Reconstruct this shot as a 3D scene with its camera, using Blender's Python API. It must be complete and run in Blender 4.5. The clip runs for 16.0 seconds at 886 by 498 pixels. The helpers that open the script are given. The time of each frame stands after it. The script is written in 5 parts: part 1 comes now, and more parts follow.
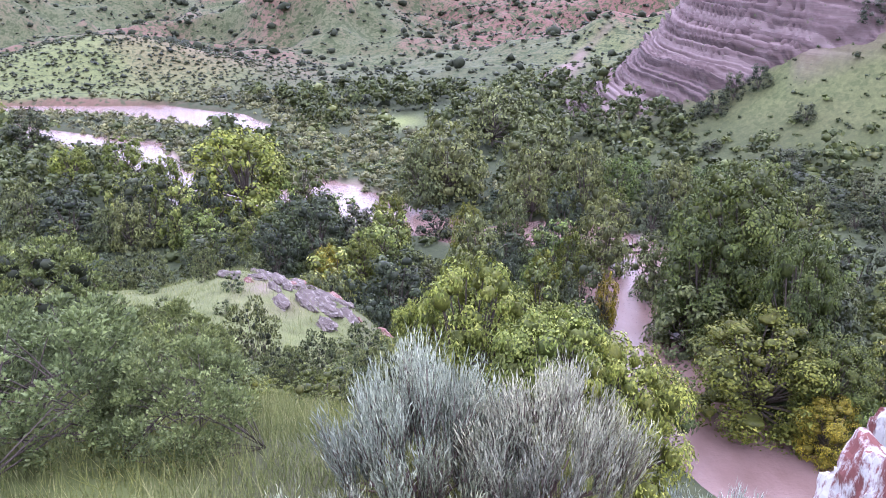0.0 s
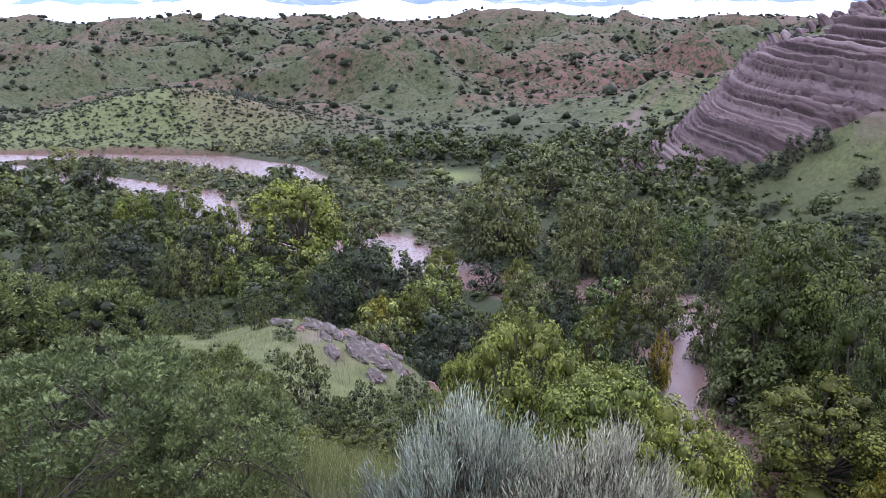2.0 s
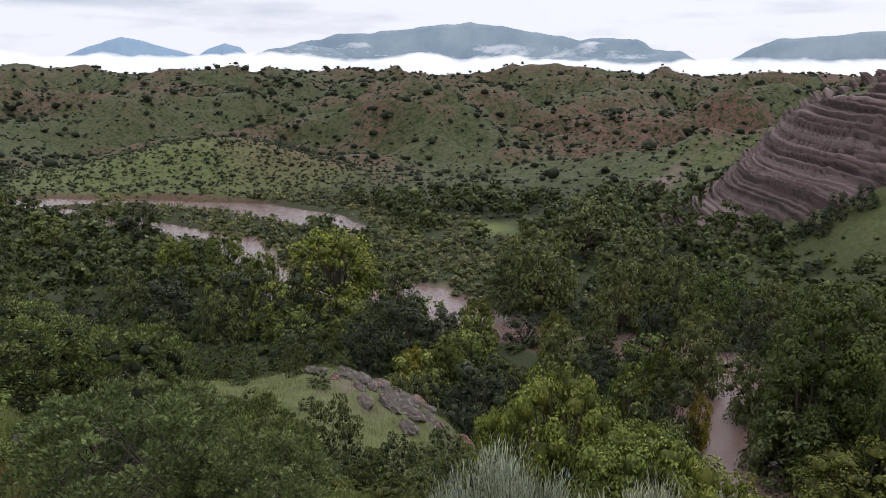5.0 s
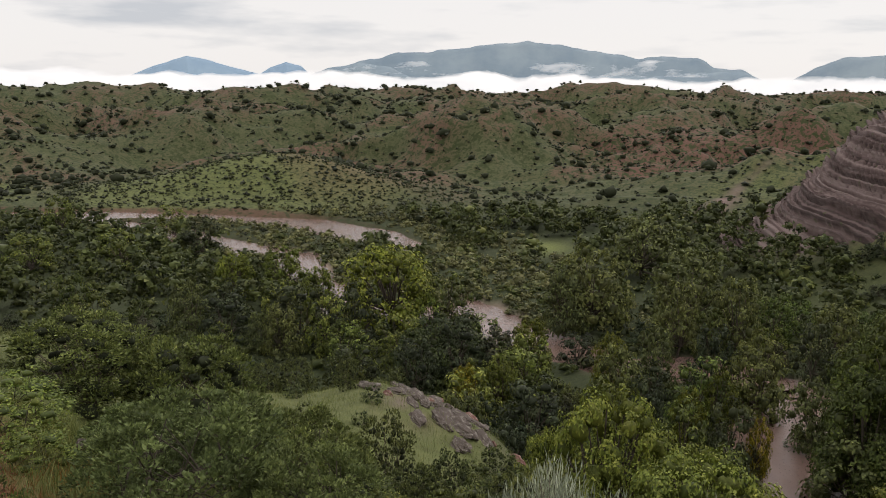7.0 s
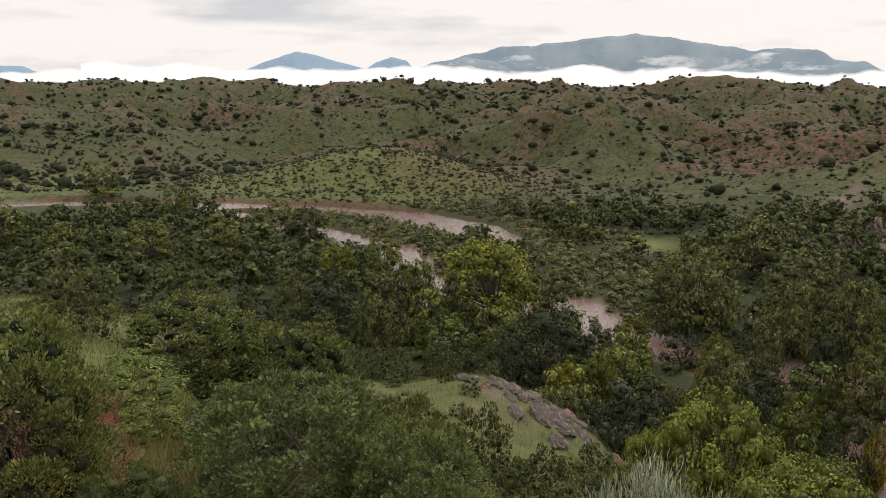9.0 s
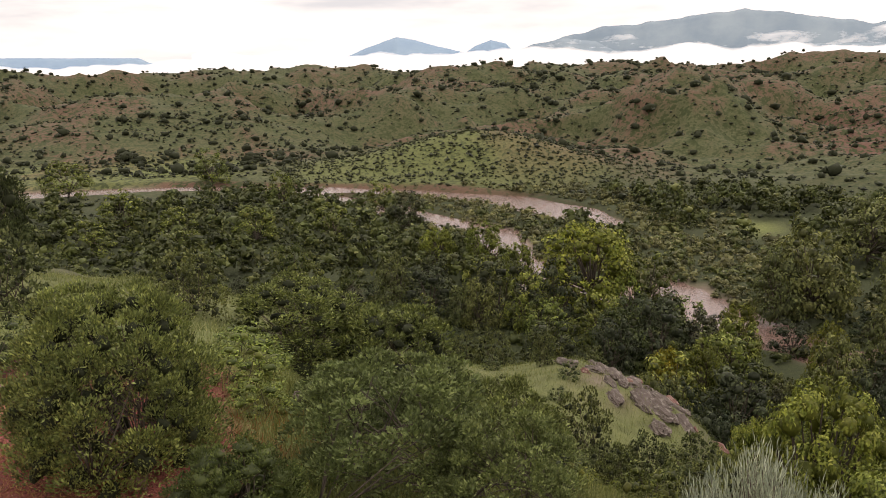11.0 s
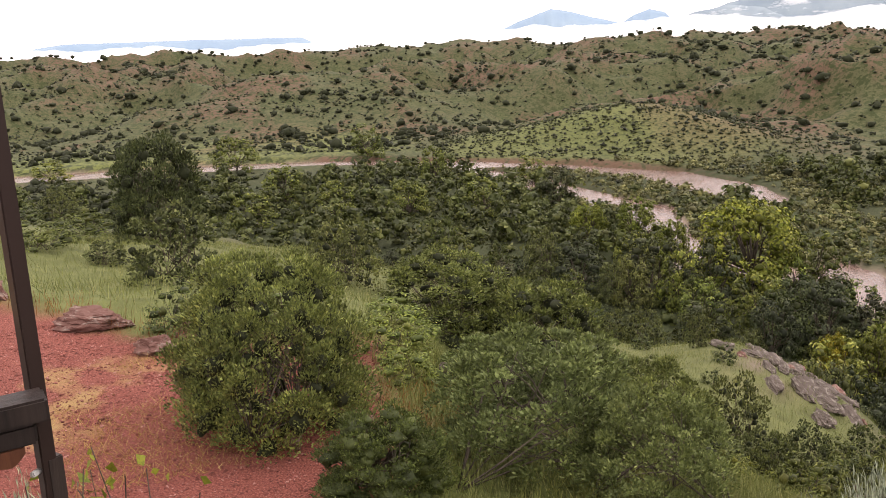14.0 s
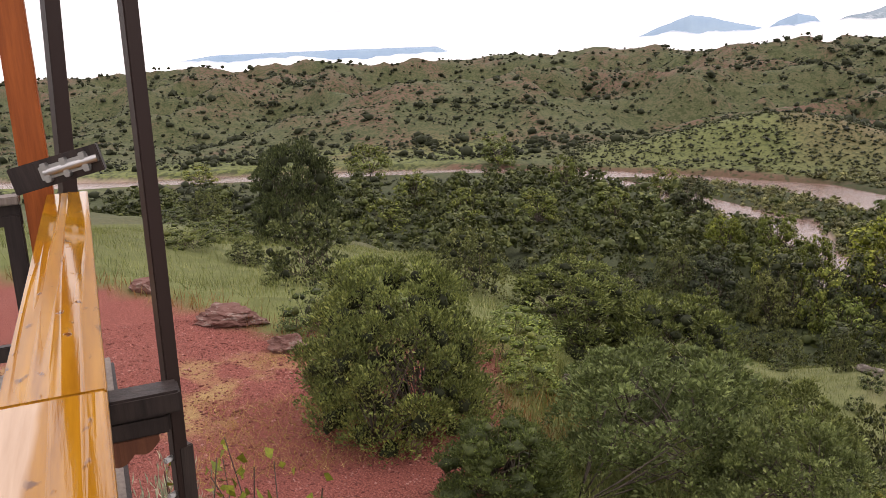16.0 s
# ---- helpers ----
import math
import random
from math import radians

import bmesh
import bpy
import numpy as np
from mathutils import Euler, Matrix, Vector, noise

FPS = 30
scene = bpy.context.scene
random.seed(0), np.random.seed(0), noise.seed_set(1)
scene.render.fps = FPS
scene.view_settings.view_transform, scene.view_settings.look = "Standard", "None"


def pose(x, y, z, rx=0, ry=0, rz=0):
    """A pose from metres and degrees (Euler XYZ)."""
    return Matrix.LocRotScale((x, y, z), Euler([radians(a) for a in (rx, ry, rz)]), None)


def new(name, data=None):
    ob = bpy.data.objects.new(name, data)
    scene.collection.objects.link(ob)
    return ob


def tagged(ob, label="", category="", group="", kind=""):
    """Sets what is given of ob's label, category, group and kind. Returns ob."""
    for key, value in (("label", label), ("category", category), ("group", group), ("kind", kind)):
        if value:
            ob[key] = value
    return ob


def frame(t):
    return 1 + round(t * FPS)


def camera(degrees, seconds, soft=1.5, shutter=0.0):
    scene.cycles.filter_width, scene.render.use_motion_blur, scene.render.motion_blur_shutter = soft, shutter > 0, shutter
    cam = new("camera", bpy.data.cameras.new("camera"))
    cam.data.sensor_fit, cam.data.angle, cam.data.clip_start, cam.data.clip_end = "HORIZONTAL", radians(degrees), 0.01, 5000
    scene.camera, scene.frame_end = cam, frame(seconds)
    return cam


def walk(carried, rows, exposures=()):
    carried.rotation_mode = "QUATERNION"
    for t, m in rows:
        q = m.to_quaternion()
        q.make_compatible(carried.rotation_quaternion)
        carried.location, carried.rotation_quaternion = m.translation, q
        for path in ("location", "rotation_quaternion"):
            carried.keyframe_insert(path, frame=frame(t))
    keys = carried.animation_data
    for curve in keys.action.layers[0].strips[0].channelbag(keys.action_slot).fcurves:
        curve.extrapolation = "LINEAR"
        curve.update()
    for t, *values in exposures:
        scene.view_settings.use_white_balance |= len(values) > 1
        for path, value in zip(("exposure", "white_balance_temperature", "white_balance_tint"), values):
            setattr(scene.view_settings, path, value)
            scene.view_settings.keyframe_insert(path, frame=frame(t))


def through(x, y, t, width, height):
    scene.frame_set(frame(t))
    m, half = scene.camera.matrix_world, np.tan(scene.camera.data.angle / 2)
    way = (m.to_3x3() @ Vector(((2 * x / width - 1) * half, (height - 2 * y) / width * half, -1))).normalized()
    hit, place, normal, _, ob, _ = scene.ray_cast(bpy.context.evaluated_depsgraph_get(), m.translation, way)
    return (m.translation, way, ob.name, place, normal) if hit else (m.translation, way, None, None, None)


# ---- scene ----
# ---- camera ----
cam = camera(56.34, 16.0, soft=0.8)
PATH = [
    (0.0, pose(0.000, 0.000, 40.000, 70.42, 0.38, -0.74)),
    (0.5, pose(-0.005, -0.009, 40.007, 71.18, 0.40, 0.31)),
    (1.0, pose(-0.011, 0.010, 39.993, 72.41, 0.55, 1.46)),
    (1.5, pose(-0.017, 0.011, 39.993, 73.43, 0.16, 2.49)),
    (2.0, pose(-0.016, -0.003, 39.997, 74.18, -0.09, 3.16)),
    (2.5, pose(-0.017, -0.027, 40.013, 75.31, -0.21, 3.23)),
    (3.0, pose(-0.015, -0.039, 40.019, 75.55, -0.36, 3.53)),
    (3.5, pose(-0.019, -0.044, 40.017, 76.27, -0.58, 3.70)),
    (4.0, pose(-0.020, -0.027, 40.013, 76.78, -0.65, 4.50)),
    (6.5, pose(-0.035, -0.027, 40.018, 78.77, -0.79, 8.37)),
    (7.0, pose(-0.045, -0.031, 39.985, 78.88, -0.79, 9.79)),
    (7.5, pose(-0.041, -0.046, 39.965, 78.81, -0.83, 11.17)),
    (8.0, pose(-0.068, -0.057, 39.962, 78.68, -0.80, 12.82)),
    (8.5, pose(-0.041, -0.068, 39.972, 78.65, -0.79, 14.46)),
    (9.0, pose(-0.044, -0.082, 39.956, 78.41, -0.56, 16.83)),
    (9.5, pose(-0.068, -0.072, 39.936, 78.12, -0.44, 19.68)),
    (10.0, pose(-0.053, -0.050, 39.908, 77.84, -0.18, 21.74)),
    (12.5, pose(-0.053, -0.019, 39.888, 76.33, 1.89, 25.66)),
    (13.0, pose(-0.052, 0.002, 39.880, 75.93, 1.68, 27.77)),
    (13.5, pose(-0.053, 0.008, 39.883, 75.75, 1.84, 30.28)),
    (14.0, pose(-0.042, 0.015, 39.887, 75.83, 2.20, 33.83)),
    (14.5, pose(-0.034, 0.023, 39.889, 75.87, 2.51, 36.44)),
    (15.0, pose(-0.030, 0.023, 39.893, 76.22, 2.34, 38.33)),
    (15.5, pose(-0.031, 0.030, 39.891, 76.46, 2.43, 40.63)),
    (16.0, pose(-0.021, 0.028, 39.892, 76.76, 2.67, 42.81)),
]
EXPOSURES = [(0.0, 0.3, 5200, 37), (1.5, -0.28, 5250, 33), (3.5, -1.22, 5550, 22), (6.5, -1.63, 6650, 13), (10.0, -1.42, 7150, 16), (12.5, -0.96, 7550, 22), (14.0, -0.78, 7250, 22), (15.0, -0.88, 7100, 22), (16.0, -1.08, 6950, 22)]
walk(cam, PATH, EXPOSURES)

# ---- world and light: a bright overcast morning ----
SUN_EL, SUN_AZ = radians(48), radians(60)
world = bpy.data.worlds.new("overcast_sky")
scene.world = world
world.use_nodes = True
wn, wl = world.node_tree.nodes, world.node_tree.links
wn.clear()
w_out, w_bg = wn.new("ShaderNodeOutputWorld"), wn.new("ShaderNodeBackground")
w_sky = wn.new("ShaderNodeTexSky")
w_sky.sky_type, w_sky.sun_disc, w_sky.sun_elevation, w_sky.sun_rotation = "NISHITA", False, SUN_EL, SUN_AZ
w_co, w_map = wn.new("ShaderNodeTexCoord"), wn.new("ShaderNodeMapping")
w_map.inputs["Scale"].default_value = (2.2, 2.2, 13.0)
w_noise, w_ramp, w_mix, w_dim = wn.new("ShaderNodeTexNoise"), wn.new("ShaderNodeValToRGB"), wn.new("ShaderNodeMix"), wn.new("ShaderNodeVectorMath")
w_noise.inputs["Scale"].default_value, w_noise.inputs["Detail"].default_value, w_noise.inputs["Roughness"].default_value = 1.6, 6.0, 0.55
w_ramp.color_ramp.elements[0].position, w_ramp.color_ramp.elements[0].color = 0.32, (0.86, 0.92, 1.0, 1)
w_ramp.color_ramp.elements[1].position, w_ramp.color_ramp.elements[1].color = 0.50, (1.32, 1.33, 1.34, 1)
w_dim.operation = "SCALE"
w_dim.inputs[3].default_value = 0.11
w_mix.data_type = "RGBA"
w_mix.inputs["Factor"].default_value = 0.88
wl.new(w_co.outputs["Generated"], w_map.inputs["Vector"])
wl.new(w_map.outputs["Vector"], w_noise.inputs["Vector"])
wl.new(w_noise.outputs["Fac"], w_ramp.inputs["Fac"])
wl.new(w_sky.outputs["Color"], w_dim.inputs[0])
wl.new(w_dim.outputs["Vector"], w_mix.inputs["A"])
wl.new(w_ramp.outputs["Color"], w_mix.inputs["B"])
w_sep, w_up, w_vault = wn.new("ShaderNodeSeparateXYZ"), wn.new("ShaderNodeMapRange"), wn.new("ShaderNodeVectorMath")
w_up.inputs["From Min"].default_value, w_up.inputs["From Max"].default_value = 0.12, 1.0
w_up.inputs["To Min"].default_value, w_up.inputs["To Max"].default_value = 1.0, 1.7
w_vault.operation = "SCALE"
wl.new(w_co.outputs["Generated"], w_sep.inputs["Vector"])
wl.new(w_sep.outputs["Z"], w_up.inputs["Value"])
wl.new(w_mix.outputs["Result"], w_vault.inputs[0])
wl.new(w_up.outputs["Result"], w_vault.inputs[3])
wl.new(w_vault.outputs["Vector"], w_bg.inputs["Color"])
w_bg.inputs["Strength"].default_value = 2.2
wl.new(w_bg.outputs["Background"], w_out.inputs["Surface"])
sun = new("sun", bpy.data.lights.new("sun", "SUN"))
sun.data.energy, sun.data.angle, sun.data.color = 1.4, radians(25), (1.0, 0.96, 0.9)
sun.matrix_world = pose(0, 0, 200, 42, 0, 150)

# ---- the lie of the land ----
RIVER = [(-420, 60, 12), (-330, 105, 11), (-284, 130, 9), (-240, 175, 9), (-191, 212, 5.5), (-146, 228, 4.5), (-106, 232, 5), (-77, 228, 6.5), (-58, 214, 8),
         (-47, 204, 4), (-40, 190, -2), (-26, 160, -3), (-19, 146, 2.5), (-11, 131, 4.5), (5, 119, 0), (22, 118, 3), (29, 110, 2.6), (24, 97, 2.4), (24.5, 85, 2.8),
         (24, 77, 3), (23.5, 66, 3), (27, 56, 3.8), (34, 42, 5), (60, 10, 8), (120, -60, 10)]
BRAID = [(-150, 222, 3), (-110, 206, 4), (-85, 190, 5), (-66, 182, 4), (-55, 160, 4), (-42, 142, 4), (-24, 138, 3)]
CONE = (149.0, 213.0)


def hashnoise(x, y, seed):
    """Smooth value noise on a unit grid, -1 to 1."""
    xi, yi = np.floor(x), np.floor(y)
    u, v = x - xi, y - yi
    u, v = u * u * u * (u * (u * 6 - 15) + 10), v * v * v * (v * (v * 6 - 15) + 10)

    def h(i, j):
        k = np.sin(i * 127.1 + j * 311.7 + seed * 74.7) * 43758.5453
        return 2 * (k - np.floor(k)) - 1
    a, b = h(xi, yi) * (1 - u) + h(xi + 1, yi) * u, h(xi, yi + 1) * (1 - u) + h(xi + 1, yi + 1) * u
    return a * (1 - v) + b * v


def fbm(x, y, size, octaves=4, seed=0, gain=0.5):
    total, amp, norm = 0.0, 1.0, 0.0
    for k in range(octaves):
        ca, sa = math.cos(k * 0.7 + seed), math.sin(k * 0.7 + seed)
        total = total + amp * hashnoise((x * ca - y * sa) / size + 7.3 * k, (x * sa + y * ca) / size - 3.1 * k, seed + k)
        norm, amp, size = norm + amp, amp * gain, size / 2.03
    return total / norm


def step(x, a, b):
    s = np.clip((x - a) / (b - a), 0, 1)
    return s * s * (3 - 2 * s)


def smax(a, b, k):
    return 0.5 * (a + b + np.sqrt((a - b) ** 2 + k * k))


def channel(x, y, course):
    """Distance from a water course less its half width: negative on the water."""
    best = np.full(np.shape(x), 1e6)
    for (x0, y0, w0), (x1, y1, w1) in zip(course[:-1], course[1:]):
        dx, dy = x1 - x0, y1 - y0
        s = np.clip(((x - x0) * dx + (y - y0) * dy) / (dx * dx + dy * dy), 0, 1)
        best = np.minimum(best, np.hypot(x - x0 - s * dx, y - y0 - s * dy) - (w0 + s * (w1 - w0)))
    return best


def bump(x, y, az, dist, height, along, across, turn=0.0):
    """A rounded hill: its bearing to the left of north in degrees, distance, height and half widths."""
    cx, cy = -dist * math.sin(radians(az)), dist * math.cos(radians(az))
    c, s = math.cos(radians(turn)), math.sin(radians(turn))
    u, v = ((x - cx) * c + (y - cy) * s) / along, (-(x - cx) * s + (y - cy) * c) / across
    return height * np.exp(-0.5 * (u * u + v * v) ** 1.15)


def spurred(x, y):
    """Small on the crests of the hills' spurs, large down in their gullies."""
    wx, wy = x + 16 * fbm(x, y, 60, 2, 17), y + 16 * fbm(x, y, 60, 2, 18)
    return np.abs(fbm(wx, wy, 64, 3, 14)) + 0.4 * np.abs(fbm(x, y, 19, 3, 15))


def grassed(x, y, z):
    """Where turf lies over the bare rock, mostly high up."""
    return step(fbm(x, y, 22, 3, 88) + 0.03 * (z - 32) + 0.25 * fbm(x, y, 5, 2, 89), 0.2, 0.42)


def foot(x):
    """Height of the bare rock's foot, which climbs eastwards over the grassy slope."""
    return np.interp(x, [36, 48, 56, 63, 70, 78, 95, 130], [2.0, 5.8, 10.1, 14.7, 19.1, 24.1, 34, 50])


def land(x, y):
    """Height of the ground."""
    x, y = np.asarray(x, float), np.asarray(y, float)
    r, az = np.hypot(x, y), np.degrees(np.arctan2(-x, y))
    # valley floor with the water courses
    wob = fbm(x, y, 14, 3, 5) * 2.0
    ch = np.minimum(channel(x, y, RIVER), channel(x, y, BRAID) + 0.8) + wob
    floor_z = 1.3 + 0.7 * fbm(x, y, 40, 3, 2) + 0.012 * np.clip(r - 220, 0, 400)
    floor_z = -0.9 + (floor_z + 0.9) * step(ch, -1.5, 5.0)
    # hills beyond the river, rising to a plateau
    away = step(ch, 4, 60)
    start = np.interp(az, [-60, -20, 0, 10, 20, 33, 45, 65, 100], [200, 215, 240, 260, 285, 330, 345, 360, 360])
    ramp = step(r, start, start + 560)
    rise = 20.5 * (0.35 * ramp + 0.65 * ramp ** 0.6)
    ridges = (1 - np.abs(fbm(x, y, 150, 4, 11))) - 0.72
    rise = rise + (45 * ridges + 14 * fbm(x, y, 55, 4, 4)) * step(r, start - 10, start + 150) * (1 - 0.8 * step(r, 620, 1000))
    rise = rise + 12.0 * (0.36 - spurred(x, y)) * step(r, start + 40, start + 130) * (1 - 0.9 * step(r, 560, 860))
    rise = rise + 3 * fbm(x, y, 300, 3, 9) * step(r, 700, 1100)
    rise = rise + bump(x, y, 21.6, 290, 15.5, 29, 25, 8) + bump(x, y, 29, 288, 9, 28, 22, 8) + bump(x, y, 43, 420, 11, 40, 40)
    rise = rise + bump(x, y, -9, 330, 11, 60, 28, -25) + bump(x, y, -14.5, 410, 13, 60, 40, -20) + bump(x, y, 6, 420, 7, 60, 50) + bump(x, y, -16, 900, 9, 220, 80)
    rise = rise * (0.25 + 0.75 * away) - 260 * step(r, 1500, 3400)
    z = floor_z + np.maximum(rise, 0) * step(r, start - 60, start + 30) + np.minimum(rise, 0)
    # the bare rock slope on the east side
    rc = np.hypot(x - CONE[0], y - CONE[1])
    east = np.interp(116 + 5 * fbm(x, y, 60, 3, 21) - rc, [-60, 0, 14, 24.5, 32, 48, 69, 110], [-36, 2, 8, 18, 30, 38, 45.5, 59])
    tilt = east + 0.06 * x
    east = east + 0.45 * np.abs(((tilt / 2.6) % 1.0) - 0.5) * step(east, 4, 12)
    z = smax(z, np.minimum(east, 58 + 0.1 * east), 3.0) - 0.8
    # the near hillside below the house, with its spur
    slope = np.interp(az, [-180, -60, -25, -8, 2, 8, 16, 24, 32, 45, 65, 90, 180], [0.1, 0.75, 0.85, 0.66, 0.46, 0.40, 0.345, 0.33, 0.295, 0.215, 0.14, 0.06, 0.02])
    crest = np.interp(az, [-180, -40, -25, -5, 4, 8, 16, 24, 32, 45, 65, 90, 180], [200, 30, 16, 18, 34, 40, 48, 46, 42, 50, 85, 140, 300])
    flat = np.interp(az, [-60, -18, -8, 20, 38, 60, 120], [5, 5.5, 7, 8, 12.5, 16, 40])
    near = 35.4 - slope * np.clip(r - flat, 0, None) - 0.62 * np.clip(r - crest, 0, None) * step(r, crest, crest + 12) * np.interp(az, [24, 45, 65], [1, 0.7, 0.35])
    near = near - 2.0 * np.exp(-((r - 22) / 10.0) ** 2) * np.interp(az, [-8, 2, 30, 40], [0, 1, 1, 0])
    near = near + bump(x, y, 10.5, 42, 1.5, 4.5, 7.0, 10)
    near = near + (0.9 * fbm(x, y, 11, 3, 31) + 0.2 * fbm(x, y, 2.6, 2, 33)) * step(r, 9, 22)
    z = smax(z, near, 2.0) 
    return z

# ---- materials ----
class Mat:
    """A node material with short ways to make its nodes."""

    def __init__(self, name, rough=0.9, metal=0.0):
        self.m = bpy.data.materials.new(name)
        self.m.use_nodes = True
        self.n, self.l = self.m.node_tree.nodes, self.m.node_tree.links
        self.b = self.n["Principled BSDF"]
        self.b.inputs["Roughness"].default_value, self.b.inputs["Metallic"].default_value = rough, metal
        self.b.inputs["Specular IOR Level"].default_value = 0.25

    def link(self, a, b):
        self.l.new(a, b)

    def coords(self, kind="Object"):
        return self.n.new("ShaderNodeTexCoord").outputs[kind]

    def noise(self, scale, detail=4.0, rough=0.55, vec=None, stretch=None):
        t = self.n.new("ShaderNodeTexNoise")
        t.inputs["Scale"].default_value, t.inputs["Detail"].default_value, t.inputs["Roughness"].default_value = scale, detail, rough
        vec = vec or self.coords()
        if stretch:
            mp = self.n.new("ShaderNodeMapping")
            mp.inputs["Scale"].default_value = stretch
            self.link(vec, mp.inputs["Vector"])
            vec = mp.outputs["Vector"]
        self.link(vec, t.inputs["Vector"])
        return t.outputs["Fac"]

    def ramp(self, fac, *stops):
        r = self.n.new("ShaderNodeValToRGB")
        e = r.color_ramp.elements
        while len(e) < len(stops):
            e.new(0.5)
        for k, (p, c) in enumerate(stops):
            e[k].position, e[k].color = p, (*c, 1) if len(c) == 3 else c
        self.link(fac, r.inputs["Fac"])
        return r.outputs["Color"]

    def grey(self, fac, a, b):
        return self.ramp(fac, (a, (0, 0, 0)), (b, (1, 1, 1)))

    def mix(self, fac, a, b, mode="MIX"):
        x = self.n.new("ShaderNodeMix")
        x.data_type, x.blend_type = "RGBA", mode
        for val, sock in ((fac, x.inputs["Factor"]), (a, x.inputs["A"]), (b, x.inputs["B"])):
            if isinstance(val, (int, float)):
                sock.default_value = val
            elif isinstance(val, tuple):
                sock.default_value = (*val, 1)
            else:
                self.link(val, sock)
        return x.outputs["Result"]

    def attr(self, name):
        a = self.n.new("ShaderNodeAttribute")
        a.attribute_name = name
        return a.outputs["Fac"]

    def math(self, op, a, b):
        x = self.n.new("ShaderNodeMath")
        x.operation, x.use_clamp = op, True
        for val, sock in ((a, x.inputs[0]), (b, x.inputs[1])):
            if isinstance(val, (int, float)):
                sock.default_value = val
            else:
                self.link(val, sock)
        return x.outputs[0]

    def color(self, c):
        if isinstance(c, tuple):
            self.b.inputs["Base Color"].default_value = (*c, 1)
        else:
            self.link(c, self.b.inputs["Base Color"])
        return self

    def rough(self, c):
        self.link(c, self.b.inputs["Roughness"])
        return self

    def bump(self, height, dist, strength=1.0):
        x = self.n.new("ShaderNodeBump")
        x.inputs["Distance"].default_value, x.inputs["Strength"].default_value = dist, strength
        self.link(height, x.inputs["Height"])
        self.link(x.outputs["Normal"], self.b.inputs["Normal"])
        return self


def foliage(name, dark, light, tips=None, rough=0.6, through=0.14):
    """Leaves: each leaf and each plant a little different in colour, some light coming through."""
    m = Mat(name, rough)
    isle = m.n.new("ShaderNodeNewGeometry").outputs["Random Per Island"]
    plant = m.n.new("ShaderNodeObjectInfo")
    c = m.ramp(isle, (0.0, dark), (0.8, light), (1.0, tips or light))
    c = m.mix(m.grey(m.noise(0.55, 2), 0.35, 0.7), c, m.mix(1.0, c, (1.22, 1.15, 0.9), "MULTIPLY"))
    c = m.mix(1.0, c, m.ramp(plant.outputs["Random"], (0.0, (0.78, 0.82, 0.86)), (1.0, (1.2, 1.12, 1.0))), "MULTIPLY")
    c = m.mix(1.0, c, plant.outputs["Color"], "MULTIPLY")
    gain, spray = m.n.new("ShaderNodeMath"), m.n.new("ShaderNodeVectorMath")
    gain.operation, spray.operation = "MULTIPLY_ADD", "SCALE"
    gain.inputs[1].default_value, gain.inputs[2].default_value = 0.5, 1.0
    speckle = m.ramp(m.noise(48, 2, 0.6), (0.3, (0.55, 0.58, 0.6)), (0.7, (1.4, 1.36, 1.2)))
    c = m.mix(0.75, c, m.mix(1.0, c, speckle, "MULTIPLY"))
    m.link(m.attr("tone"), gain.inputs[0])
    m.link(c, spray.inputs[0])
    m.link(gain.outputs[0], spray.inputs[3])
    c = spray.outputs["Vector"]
    m.color(c)
    if through:
        tr, add = m.n.new("ShaderNodeBsdfTranslucent"), m.n.new("ShaderNodeMixShader")
        m.link(c, tr.inputs["Color"])
        add.inputs["Fac"].default_value = through
        m.link(m.b.outputs["BSDF"], add.inputs[1])
        m.link(tr.outputs["BSDF"], add.inputs[2])
        m.link(add.outputs["Shader"], m.n["Material Output"].inputs["Surface"])
    return m.m


